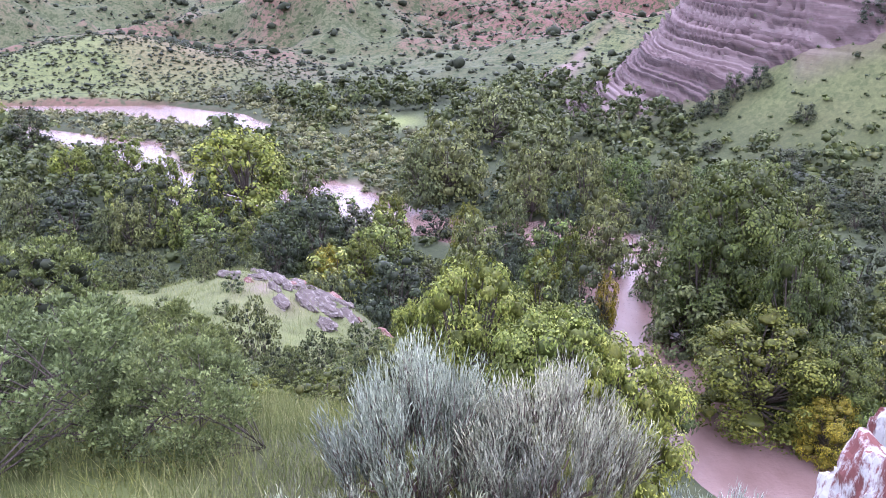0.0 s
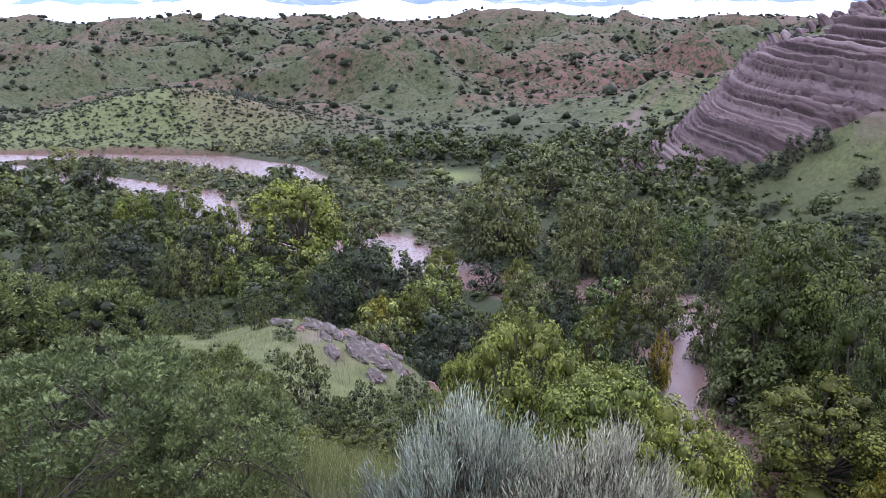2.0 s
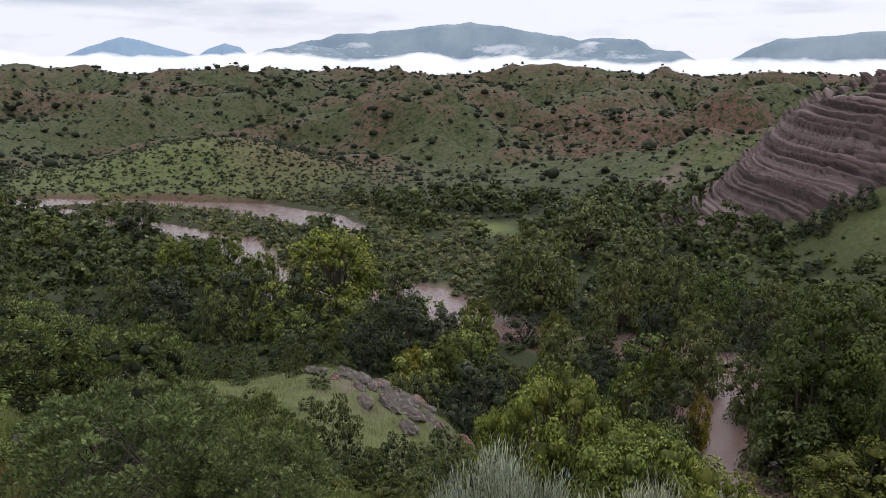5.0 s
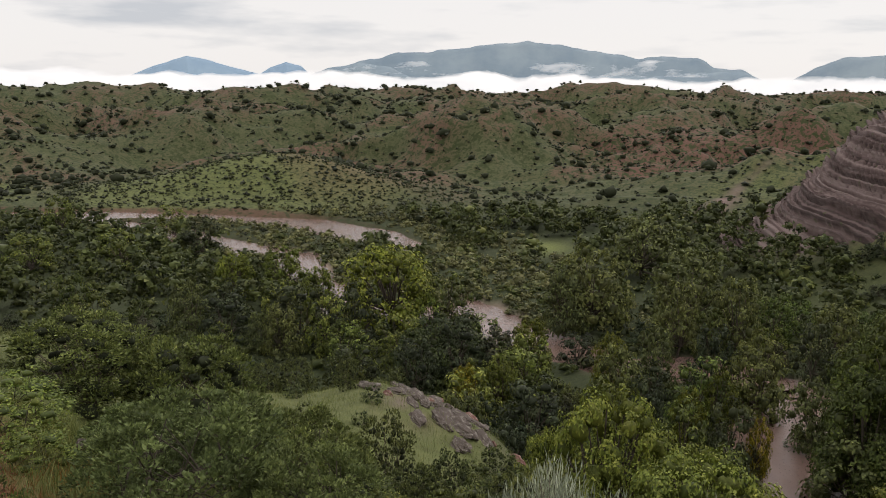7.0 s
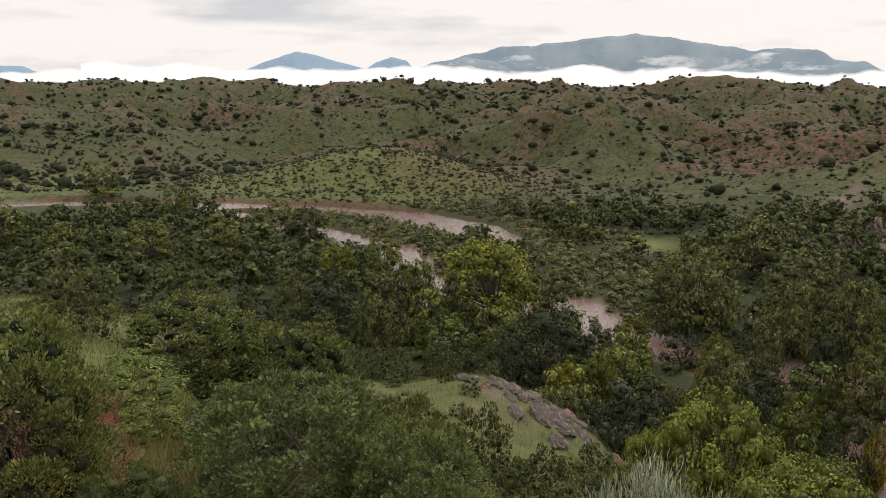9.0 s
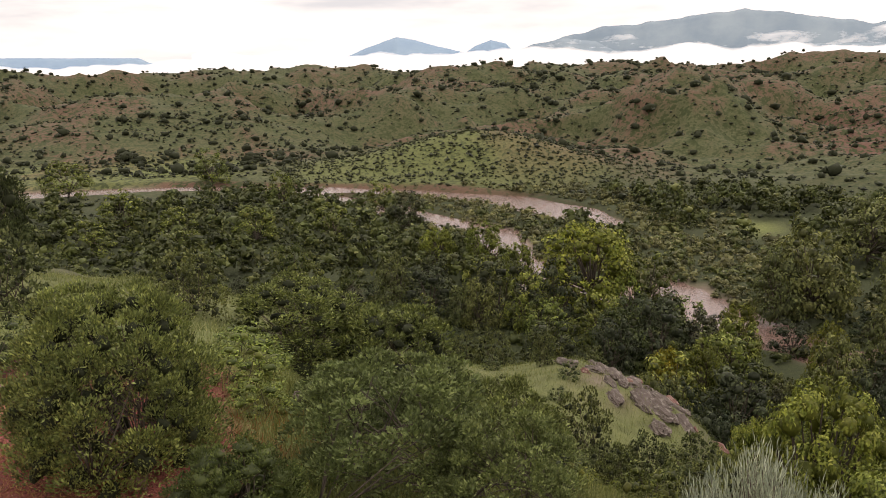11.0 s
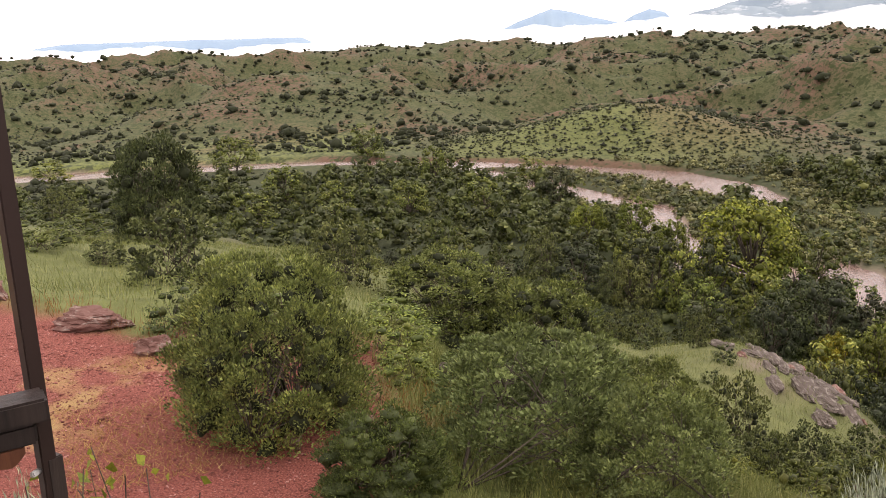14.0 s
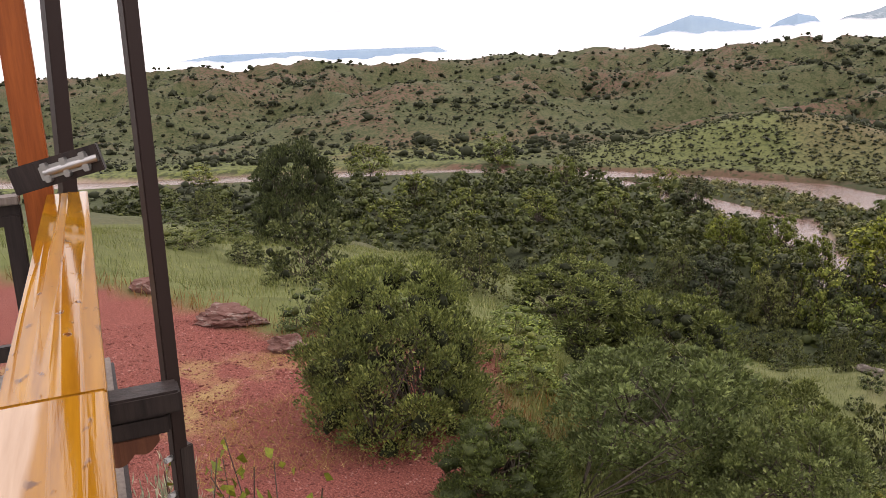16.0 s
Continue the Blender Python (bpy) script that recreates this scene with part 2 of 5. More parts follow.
def ground_material():
    m = Mat("hillside_ground", 0.95)
    big, mid, fine = m.noise(0.012, 4), m.noise(0.09, 5), m.noise(1.3, 5, 0.65)
    tiny = m.noise(11, 5, 0.75)
    grass = m.ramp(fine, (0.25, (0.043, 0.053, 0.021)), (0.5, (0.072, 0.083, 0.034)), (0.8, (0.115, 0.12, 0.053)))
    grass = m.mix(m.grey(mid, 0.3, 0.75), grass, m.mix(0.35, grass, (0.115, 0.08, 0.052)))
    lush = m.ramp(fine, (0.2, (0.08, 0.094, 0.027)), (0.55, (0.145, 0.165, 0.05)), (0.85, (0.21, 0.22, 0.08)))
    c = m.mix(m.attr("lush"), grass, lush)
    soil = m.ramp(fine, (0.2, (0.095, 0.048, 0.035)), (0.6, (0.15, 0.08, 0.06)), (0.9, (0.18, 0.12, 0.085)))
    c = m.mix(m.attr("soil"), c, soil)
    scrub = m.math("MULTIPLY", m.grey(m.noise(0.30, 4, 0.75), 0.50, 0.58), m.attr("far"))
    c = m.mix(scrub, c, m.ramp(tiny, (0.2, (0.028, 0.036, 0.014)), (0.8, (0.06, 0.072, 0.026))))
    dots = m.math("MULTIPLY", m.grey(m.noise(0.7, 2, 0.5), 0.55, 0.60), m.math("MAXIMUM", m.attr("far"), m.attr("turf")))
    c = m.mix(dots, c, m.ramp(tiny, (0.2, (0.024, 0.034, 0.012)), (0.8, (0.055, 0.07, 0.024))))
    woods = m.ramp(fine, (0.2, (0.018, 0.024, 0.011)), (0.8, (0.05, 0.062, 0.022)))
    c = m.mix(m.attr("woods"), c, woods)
    sand = m.ramp(fine, (0.2, (0.24, 0.17, 0.13)), (0.8, (0.36, 0.28, 0.22)))
    c = m.mix(m.attr("sand"), c, sand)
    band = m.noise(1.0, 6, 0.6, stretch=(0.02, 0.02, 0.55))
    rock = m.ramp(band, (0.3, (0.095, 0.055, 0.05)), (0.45, (0.19, 0.12, 0.11)), (0.55, (0.13, 0.078, 0.072)), (0.68, (0.26, 0.18, 0.165)))
    rock = m.mix(m.grey(m.noise(0.4, 6, 0.7), 0.45, 0.75), rock, m.mix(0.45, rock, (0.27, 0.225, 0.2)))
    rockmask = m.math("MULTIPLY", m.attr("rock"), m.grey(mid, 0.18, 0.36))
    c = m.mix(rockmask, c, rock)
    grit = m.noise(42, 4, 0.8)
    gravel = m.ramp(grit, (0.32, (0.05, 0.014, 0.011)), (0.5, (0.21, 0.06, 0.045)), (0.68, (0.44, 0.17, 0.13)))
    straw = m.ramp(grit, (0.2, (0.22, 0.13, 0.05)), (0.8, (0.46, 0.32, 0.14)))
    dry = m.grey(m.noise(0.45, 4, 0.6), 0.53, 0.63)
    gravel = m.mix(m.math("MULTIPLY", dry, m.attr("straw")), gravel, straw)
    c = m.mix(m.attr("gravel"), c, gravel)
    m.color(c)
    m.bump(m.mix(0.4, m.mix(0.5, fine, tiny), grit), 0.06, 0.9)
    return m.m


def water_material():
    m = Mat("silty_water", 0.18)
    c = m.ramp(m.noise(0.25, 5, 0.6, stretch=(1, 0.4, 1)), (0.3, (0.14, 0.088, 0.07)), (0.7, (0.205, 0.135, 0.112)))
    m.color(c)
    m.b.inputs["Specular IOR Level"].default_value = 0.5
    m.bump(m.noise(1.6, 4, 0.6), 0.12, 0.7)
    return m.m


def bark(name, a, b):
    m = Mat(name, 0.9)
    t = m.noise(3.0, 6, 0.7, stretch=(3, 3, 0.5))
    m.color(m.ramp(t, (0.3, a), (0.7, b)))
    m.bump(t, 0.03)
    return m.m


def stone(name, a, b, spots, least=0.52):
    m = Mat(name, 0.9)
    t = m.noise(2.0, 8, 0.65)
    c = m.ramp(t, (0.3, a), (0.7, b))
    c = m.mix(m.grey(m.noise(5.0, 6, 0.75), least, least + 0.07), c, spots)
    m.color(c)
    m.bump(m.mix(0.5, t, m.noise(9.0, 6, 0.7)), 0.05)
    return m.m


GROUND, WATER = ground_material(), water_material()
COTTON = foliage("cottonwood_leaves", (0.070, 0.097, 0.017), (0.136, 0.164, 0.033), (0.178, 0.202, 0.048), through=0.12)
BROAD = foliage("broad_leaves", (0.029, 0.041, 0.013), (0.070, 0.087, 0.028), (0.103, 0.115, 0.041), through=0.1)
WILLOW = foliage("willow_leaves", (0.059, 0.068, 0.031), (0.114, 0.125, 0.065), (0.152, 0.160, 0.087))
JUNIPER = foliage("juniper_scales", (0.048, 0.059, 0.025), (0.100, 0.115, 0.048), (0.142, 0.151, 0.067), through=0.08)
OAK = foliage("scrub_leaves", (0.020, 0.027, 0.012), (0.048, 0.058, 0.026), (0.073, 0.082, 0.038), through=0.06)
CEDAR = foliage("hill_juniper_scales", (0.012, 0.017, 0.010), (0.035, 0.044, 0.023), (0.055, 0.063, 0.030), through=0.0)
SAGE = foliage("sage_twigs", (0.15, 0.17, 0.13), (0.31, 0.34, 0.265), (0.42, 0.45, 0.37), through=0.1)
GRASS = foliage("grass_blades", (0.10, 0.125, 0.043), (0.20, 0.23, 0.09), (0.34, 0.345, 0.19))
STRAW = foliage("dry_stalks", (0.13, 0.05, 0.02), (0.28, 0.13, 0.05), (0.4, 0.28, 0.12))
# Dark colour painted as the shade inside crowns and bush cores.
INNER = bark("inner_shade", (0.014, 0.017, 0.008), (0.034, 0.040, 0.017))
BARK = bark("grey_brown_bark", (0.035, 0.027, 0.02), (0.12, 0.095, 0.075))
REDSTONE = stone("red_stone", (0.10, 0.045, 0.036), (0.21, 0.11, 0.09), (0.27, 0.2, 0.17))
PALESTONE = stone("lichened_stone", (0.055, 0.042, 0.034), (0.12, 0.094, 0.078), (0.19, 0.165, 0.14))

LICHEN = stone("lichened_red_sandstone", (0.10, 0.035, 0.03), (0.21, 0.085, 0.07), (0.40, 0.39, 0.36), 0.44)

# ---- builders ----
rng = np.random.default_rng(7)


def mesh_from(name, verts, faces, mats, tris=()):
    """One mesh from arrays of corners and of faces with equal numbers of corners, and triangles besides."""
    me = bpy.data.meshes.new(name)
    verts, faces, tris = np.asarray(verts, np.float32), np.asarray(faces, np.int32), np.asarray(tris, np.int32).reshape(-1, 3)
    k, n = faces.shape[1], faces.size + tris.size
    me.vertices.add(len(verts))
    me.vertices.foreach_set("co", verts.ravel())
    me.loops.add(n)
    me.loops.foreach_set("vertex_index", np.concatenate([faces.ravel(), tris.ravel()]))
    me.polygons.add(len(faces) + len(tris))
    me.polygons.foreach_set("loop_start", np.concatenate([np.arange(0, faces.size, k), np.arange(faces.size, n, 3)]).astype(np.int32))
    me.update(calc_edges=True)
    for m in mats:
        me.materials.append(m)
    if len(tris):
        me.polygons.foreach_set("use_smooth", np.ones(len(faces) + len(tris), bool))
    if len(mats) > 1:
        me.polygons.foreach_set("material_index", np.concatenate([np.zeros(len(faces), np.int32), np.ones(len(tris), np.int32)]))
    return me


def set_tone(me, tone):
    """How light each spray of leaves is against the rest of its plant, from -1 to 1."""
    at = me.attributes.new("tone", "FLOAT", "POINT")
    at.data.foreach_set("value", np.asarray(tone, np.float32))
    return me


def part(name, me, parent, label=""):
    ob = new(name, me)
    ob.parent = parent
    return tagged(ob, label)


def unit(v):
    return v / (np.linalg.norm(v, axis=-1, keepdims=True) + 1e-9)


def leaves(p, out, length, width, r=None, face=0.0):
    """Small pointed leaves or sprays at the points p that lean the way of out, or with face lie across it: corners and faces."""
    r = r or rng
    n = len(p)
    if face:
        up = unit(out + r.normal(0, face, (n, 3)))
        d = unit(np.cross(up, r.normal(0, 1, (n, 3))))
        side = np.cross(d, up)
    else:
        d = unit(out + r.normal(0, 0.55, (n, 3)))
        side = unit(np.cross(d, r.normal(0, 1, (n, 3))))
        up = np.cross(side, d)
    L, W = length * r.uniform(0.6, 1.4, (n, 1)), width * r.uniform(0.6, 1.4, (n, 1))
    bend = up * L * 0.14
    v = np.stack([p - d * L * 0.5, p + side * W * 0.5 + bend, p + d * L * 0.5, p - side * W * 0.5 + bend], 1)
    return v.reshape(-1, 3), np.arange(4 * n).reshape(n, 4)


def ball(level):
    bm = bmesh.new()
    bmesh.ops.create_icosphere(bm, subdivisions=level, radius=1.0)
    v, f = np.array([q.co[:] for q in bm.verts]), np.array([[c.index for c in q.verts] for q in bm.faces])
    bm.free()
    return v, np.concatenate([f, f[:, 2:]], 1)


LUMP_SMALL, LUMP = ball(1), ball(2)


def lump(c, size, r, shape=LUMP, rough=0.3):
    """The leafy heart of a lobe: an uneven lump."""
    v, f = shape
    ph = r.uniform(0, 6, 3)
    k = 1 + rough * np.sin(3.1 * v[:, :1] + ph[0]) * np.cos(2.7 * v[:, 1:2] + ph[1]) + 0.5 * rough * np.sin(6 * v[:, 2:] + ph[2] + 4 * v[:, :1])
    return c + v * k * size, f


def tube(points, radii, sides=6):
    """A tapered tube along points."""
    P, vs, fs = np.asarray(points, float), [], []
    for k in range(len(P)):
        d = unit(P[min(k + 1, len(P) - 1)] - P[max(k - 1, 0)])
        a = unit(np.cross(d, (0.31, 0.95, 0.1) if abs(d[2]) > 0.9 else (0, 0, 1)))
        b = np.cross(d, a)
        ang = np.arange(sides) * 2 * math.pi / sides
        vs.append(P[k] + radii[k] * (np.cos(ang)[:, None] * a + np.sin(ang)[:, None] * b))
    for k in range(len(P) - 1):
        for s in range(sides):
            t = (s + 1) % sides
            fs.append((k * sides + s, k * sides + t, (k + 1) * sides + t, (k + 1) * sides + s))
    return np.concatenate(vs), np.array(fs)


def join(pieces):
    vs, fs, base = [], [], 0
    for v, f in pieces:
        vs.append(v)
        fs.append(np.asarray(f) + base)
        base += len(v)
    return np.concatenate(vs), np.concatenate(fs)


def limb(a, b, r0, r1, sag=0.15, n=5, r=None):
    """A crooked limb from a to b."""
    r = r or rng
    a, b = np.asarray(a, float), np.asarray(b, float)
    s = np.linspace(0, 1, n)[:, None]
    P = a + (b - a) * s + r.normal(0, sag, (n, 3)) * np.linalg.norm(b - a) * 0.25 * s * (1.1 - s)
    return tube(P, r0 + (r1 - r0) * s[:, 0], 6)


def grow(limbs):
    """Join limbs into one skin: (corners, faces, parent, ring), where the first ring is that ring of the parent limb."""
    vs, fs, starts, base = [], [], [], 0
    for v, f, parent, ring in limbs:
        if parent is None:
            starts.append(base)
            vs.append(v)
            fs.append(f + base)
            base += len(v)
        else:
            root = starts[parent] + 6 * ring
            starts.append(base - 6)
            vs.append(v[6:])
            fs.append(np.where(f < 6, f + root, f - 6 + base))
            base += len(v) - 6
    return np.concatenate(vs), np.concatenate(fs)


def tree_meshes(name, seed, leaf_mat, lobes, tufts, per, leaf, flat=0.8, low=0.25, spread=1.0, trunks=1, lobe=0.16, up=0.35, limbs=1.0, face=0.4, heart=0.5, skirt=0.12, tuft=0.6, slim=0.62, inner=False):
    """A tree 1 high and 1 wide: a trunk with limbs to every lobe, and each lobe of the crown a cushion of leafy tufts
    round a heart coloured dark as inner shade.
    """
    r = np.random.default_rng(seed)
    wood, crown, forks, hearts, tone = [], [], [], [], []
    for k in range(trunks):
        lean = r.normal(0, 0.06, 2) * trunks
        top = np.array([lean[0], lean[1], low + 0.1])
        v, f = limb(np.array([0, 0, -0.04]), top, 0.032 * min(1, limbs) / trunks ** 0.6, 0.02 * min(1, limbs) / trunks ** 0.6, 0.1, 5, r)
        wood.append((v, f, None if k == 0 else 0, 0))
        forks.append(top)
    gold = math.pi * (3 - math.sqrt(5))
    for k in range(lobes):
        h = (k + 0.5) / lobes
        lift = low + (1 - low) * (skirt + (0.92 - skirt) * h)
        reach = 0.42 * spread * math.sqrt(max(0.03, 1 - ((h - 0.32) / 0.75) ** 2)) * r.uniform(0.72, 1.1)
        a = k * gold + r.uniform(-0.4, 0.4)
        c = np.array([math.cos(a) * reach, math.sin(a) * reach, lift])
        size = lobe * r.uniform(0.7, 1.3) * (1.05 - 0.3 * h)
        v, f = limb(forks[k % trunks], c, 0.013 * limbs, 0.004 * limbs, 0.3, 4, r)
        wood.append((v, f, k % trunks, 4))
        n = max(4, int(tufts * (size / lobe) ** 2))
        outward = np.array([math.cos(a) * reach, math.sin(a) * reach, 0.35 * (h - 0.1)]) / 0.42
        d = unit(r.normal(0, 1, (n, 3)) + 0.55 * outward + np.array([0, 0, up]))
        hub = c + d * size * r.uniform(0.6, 1.0, (n, 1)) * np.array([1.1, 1.1, flat])
        j = np.repeat(np.arange(n), per)
        tip = unit(r.normal(0, 1, (len(j), 3)) + 0.8 * d[j] + np.array([0, 0, 0.3]))
        p = hub[j] + tip * (size * tuft * r.uniform(0.35, 1.0, (len(j), 1)) ** 0.6) * np.array([1.15, 1.15, 0.8])
        crown.append(leaves(p, tip + 0.5 * d[j] + np.array([0, 0, up]), leaf, leaf * slim, r, face))
        tone.append(np.repeat((r.uniform(-0.8, 0.8, n) + r.uniform(-0.35, 0.35))[j], 4))
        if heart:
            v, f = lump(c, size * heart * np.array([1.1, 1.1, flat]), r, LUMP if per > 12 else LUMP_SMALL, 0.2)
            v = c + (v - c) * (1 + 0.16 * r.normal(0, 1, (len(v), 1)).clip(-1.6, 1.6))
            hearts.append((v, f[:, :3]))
    v2, f2 = join(crown)
    tone = np.concatenate(tone)
    tris = np.zeros((0, 3), int)
    if hearts:
        hv, hf = join(hearts)
        # Low tone darkens the leaf-coloured hearts: shade put into their colour.
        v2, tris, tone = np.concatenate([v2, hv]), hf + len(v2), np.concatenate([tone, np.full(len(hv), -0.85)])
    size = np.array([1 / np.ptp(v2[:, 0]), 1 / np.ptp(v2[:, 1]), 1 / v2[:, 2].max()])
    v, f = grow(wood)
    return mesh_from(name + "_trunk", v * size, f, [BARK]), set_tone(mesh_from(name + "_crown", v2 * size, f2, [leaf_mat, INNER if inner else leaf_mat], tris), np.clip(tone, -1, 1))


def plant(name, meshes, x, y, high, wide, label, category, group="", tint=(1, 1, 1), turn=None, sink=0.0, names=("trunk", "crown")):
    """Stand a tree or bush on the ground."""
    ob = new(name)
    z = float(land(x, y)) - sink
    ob.matrix_basis = pose(x, y, z, 0, 0, rng.uniform(0, 360) if turn is None else turn) @ Matrix.Diagonal((wide, wide, high, 1))
    for nm, me in zip(names, meshes):
        p = part(nm, me, ob)
        p.color = (*tint, 1)
    return tagged(ob, label, category, group)


def scatter(n, az0, az1, r0, r1, seed, keep):
    """Places spread evenly over a sector, kept where keep(x, y) is above chance."""
    r = np.random.default_rng(seed)
    a, d = np.radians(r.uniform(az0, az1, n)), np.sqrt(r.uniform(r0 * r0, r1 * r1, n))
    x, y = -d * np.sin(a), d * np.cos(a)
    ok = r.uniform(0, 1, n) < keep(x, y)
    return x[ok], y[ok]


def clumps(name, x, y, size, per, leaf, mat, label, category, high=0.8, seed=3, lift=0.0, inner=False, core=0.27, shape=None):
    """Many low bushes as one sheet of leaves: stuff."""
    r = np.random.default_rng(seed)
    n = len(x)
    z = land(x, y) + lift
    s = size * r.uniform(0.55, 1.35, n) * np.where(r.uniform(0, 1, n) < 0.15, 1.5, 1.0)
    k = np.repeat(np.arange(n), per)
    d = unit(r.normal(0, 1, (len(k), 3)) * np.array([1, 1, 0.9]) + np.array([0, 0, 0.5]))
    d[:, 2] = np.abs(d[:, 2])
    rad = (s[k] * 0.5 * r.uniform(0.55, 1.1, len(k)))[:, None]
    p = np.stack([x, y, z], 1)[k] + d * rad * np.array([1, 1, 2 * high]) + np.array([0, 0, 0.05])
    lv = (s[k] * leaf)[:, None]
    v, f = leaves(p, d + np.array([0, 0, 0.3]), lv, lv * 0.8, r, 0.7)
    bv, bf = shape or LUMP_SMALL
    # With inner set, the cores take the painted shade colour.
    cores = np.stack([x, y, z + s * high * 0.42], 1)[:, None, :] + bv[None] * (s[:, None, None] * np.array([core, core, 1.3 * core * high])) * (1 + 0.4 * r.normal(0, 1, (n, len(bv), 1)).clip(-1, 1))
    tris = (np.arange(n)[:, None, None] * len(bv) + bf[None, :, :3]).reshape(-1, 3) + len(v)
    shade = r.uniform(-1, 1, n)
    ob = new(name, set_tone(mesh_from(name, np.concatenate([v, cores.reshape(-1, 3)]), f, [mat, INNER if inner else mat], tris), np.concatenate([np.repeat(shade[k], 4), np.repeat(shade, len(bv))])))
    return tagged(ob, label, category, kind="stuff")

# ---- ground, water, far mountains and fog ----
def build_ground():
    az = np.radians(np.concatenate([np.linspace(-40, 78, 440), np.linspace(80, 318, 60)]))
    r = np.concatenate([[0.0], np.geomspace(1.2, 180, 120), np.linspace(181.5, 400, 145), np.geomspace(405, 1500, 120), np.geomspace(1560, 4900, 24)])
    A, Rr = np.meshgrid(az, r)
    x, y = -Rr * np.sin(A), Rr * np.cos(A)
    z = land(x, y)
    nr, na = x.shape
    i = np.arange(nr - 1)[:, None] * na
    j = np.arange(na)[None, :]
    j2 = (j + 1) % na
    faces = np.stack([i + j, i + na + j, i + na + j2, i + j2], -1).reshape(-1, 4)
    bare = step(z - foot(x), 1.0, 4.0) * step(np.hypot(x - CONE[0], y - CONE[1]), 116, 108)
    bare = bare * (1 - grassed(x, y, z))
    z = z - 2.2 * bare * step(np.hypot(x - CONE[0], y - CONE[1]), 32, 40)
    me = mesh_from("ground", np.stack([x, y, z], -1).reshape(-1, 3), faces[:, ::-1], [GROUND])
    me.polygons.foreach_set("use_smooth", np.ones(len(faces), bool))
    X, Y, Z = x.ravel(), y.ravel(), z.ravel()
    dist, bear = np.hypot(X, Y), np.degrees(np.arctan2(-X, Y))
    ch = np.minimum(channel(X, Y, RIVER), channel(X, Y, BRAID))
    rc = np.hypot(X - CONE[0], Y - CONE[1])
    nz = fbm(X, Y, 45, 4, 41)
    rock = step(Z - foot(X), 0, 2.5) * step(rc, 125, 118) * step(nz, -0.75, -0.3) * (1 - grassed(X, Y, Z))
    spur = np.exp(-(((bear - 10.5 + (dist - 42) * 0.22) / 2.2) ** 2)) * step(dist, 32, 36) * step(dist, 52, 46)
    rock = np.maximum(rock, 0.75 * spur * step(fbm(X, Y, 2.2, 3, 58), -0.15, 0.15))
    soil = step(fbm(X, Y, 90, 4, 45) + 0.25 * fbm(X, Y, 25, 3, 46) - 0.18 * step(bear, 16, 30), 0.12, 0.4) * step(dist, 240, 330) * 0.75
    ridge = 1 - np.abs(fbm(X, Y, 150, 4, 11))
    soil = np.maximum(soil, 0.7 * step(spurred(X, Y) + 0.16 * nz + 0.10 * step(bear, 16, 30), 0.22, 0.11) * step(dist, 300, 350) * step(dist, 1300, 900))
    soil = np.maximum(soil, 0.7 * step(ridge + 0.2 * fbm(X, Y, 30, 3, 48), 0.86, 1.02) * step(dist, 300, 360) * step(dist, 1300, 800))
    soil = np.maximum(soil, step(np.abs(dist - 830 - 60 * nz), 90, 50) * step(np.abs(bear + 13), 9, 6))
    soil = np.maximum(soil, 0.95 * step(bump(X, Y, -10, 360, 1.0, 75, 45, -25) + 0.5 * nz, 0.45, 0.65))
    lush = np.maximum(np.exp(-(((dist - 205) / 12) ** 2 + ((bear - 2.5) / 2.2) ** 2)), step(dist, 60, 8) * step(bear, 14, 24) * 0.9)
    lush = np.maximum(lush, 0.6 * step(bump(X, Y, 23.5, 290, 1.0, 44, 31, 8), 0.25, 0.6))
    lush = np.maximum(lush, 0.3 * step(rc, 140, 120) * (1 - rock))
    lush = np.maximum(lush, 0.55 * step(dist, 24, 28) * step(dist, 56, 50) * step(bear, 4, 8))
    lush = np.maximum(lush, 0.85 * step(bear, 34, 40) * step(dist, 285, 310) * step(dist, 370, 335))
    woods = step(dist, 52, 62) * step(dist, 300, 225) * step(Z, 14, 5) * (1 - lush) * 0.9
    domeside = step(bump(X, Y, 23.5, 290, 1.0, 60, 45, 8), 0.12, 0.2)
    sand = step(ch, 3.2, 0.8) * step(Z, 4, 2) * step(dist, 60, 100) * (1 - domeside)
    soil = np.maximum(soil, 0.9 * domeside * step(ch, 5.5, 3.5))
    edge = 12.5 + 0.9 * fbm(X, Y, 4, 3, 51) + 0.34 * np.clip(bear - 53, 0, 30)
    gravel = step(edge - dist, -0.3, 0.5) * step(bear + 6 * fbm(X, Y, 3, 2, 52), 38, 42)
    straw = step(np.abs(dist - 10.6 - 0.08 * np.clip(bear - 50, 0, 30)), 2.0, 0.9) * step(bear, 45, 52)
    far = step(dist, 205, 240) * (1 - 0.75 * step(bump(X, Y, 23.5, 290, 1.0, 48, 33, 8), 0.25, 0.6)) * (1 - rock)
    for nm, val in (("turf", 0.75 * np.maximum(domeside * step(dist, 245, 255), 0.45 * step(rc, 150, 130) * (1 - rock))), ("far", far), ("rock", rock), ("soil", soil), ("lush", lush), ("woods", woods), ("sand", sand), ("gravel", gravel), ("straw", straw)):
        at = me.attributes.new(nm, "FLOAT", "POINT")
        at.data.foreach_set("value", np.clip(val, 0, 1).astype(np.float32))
    return tagged(new("ground", me), "rolling grassy hills and valley floor with red soil", "ground", kind="structure")


build_ground()


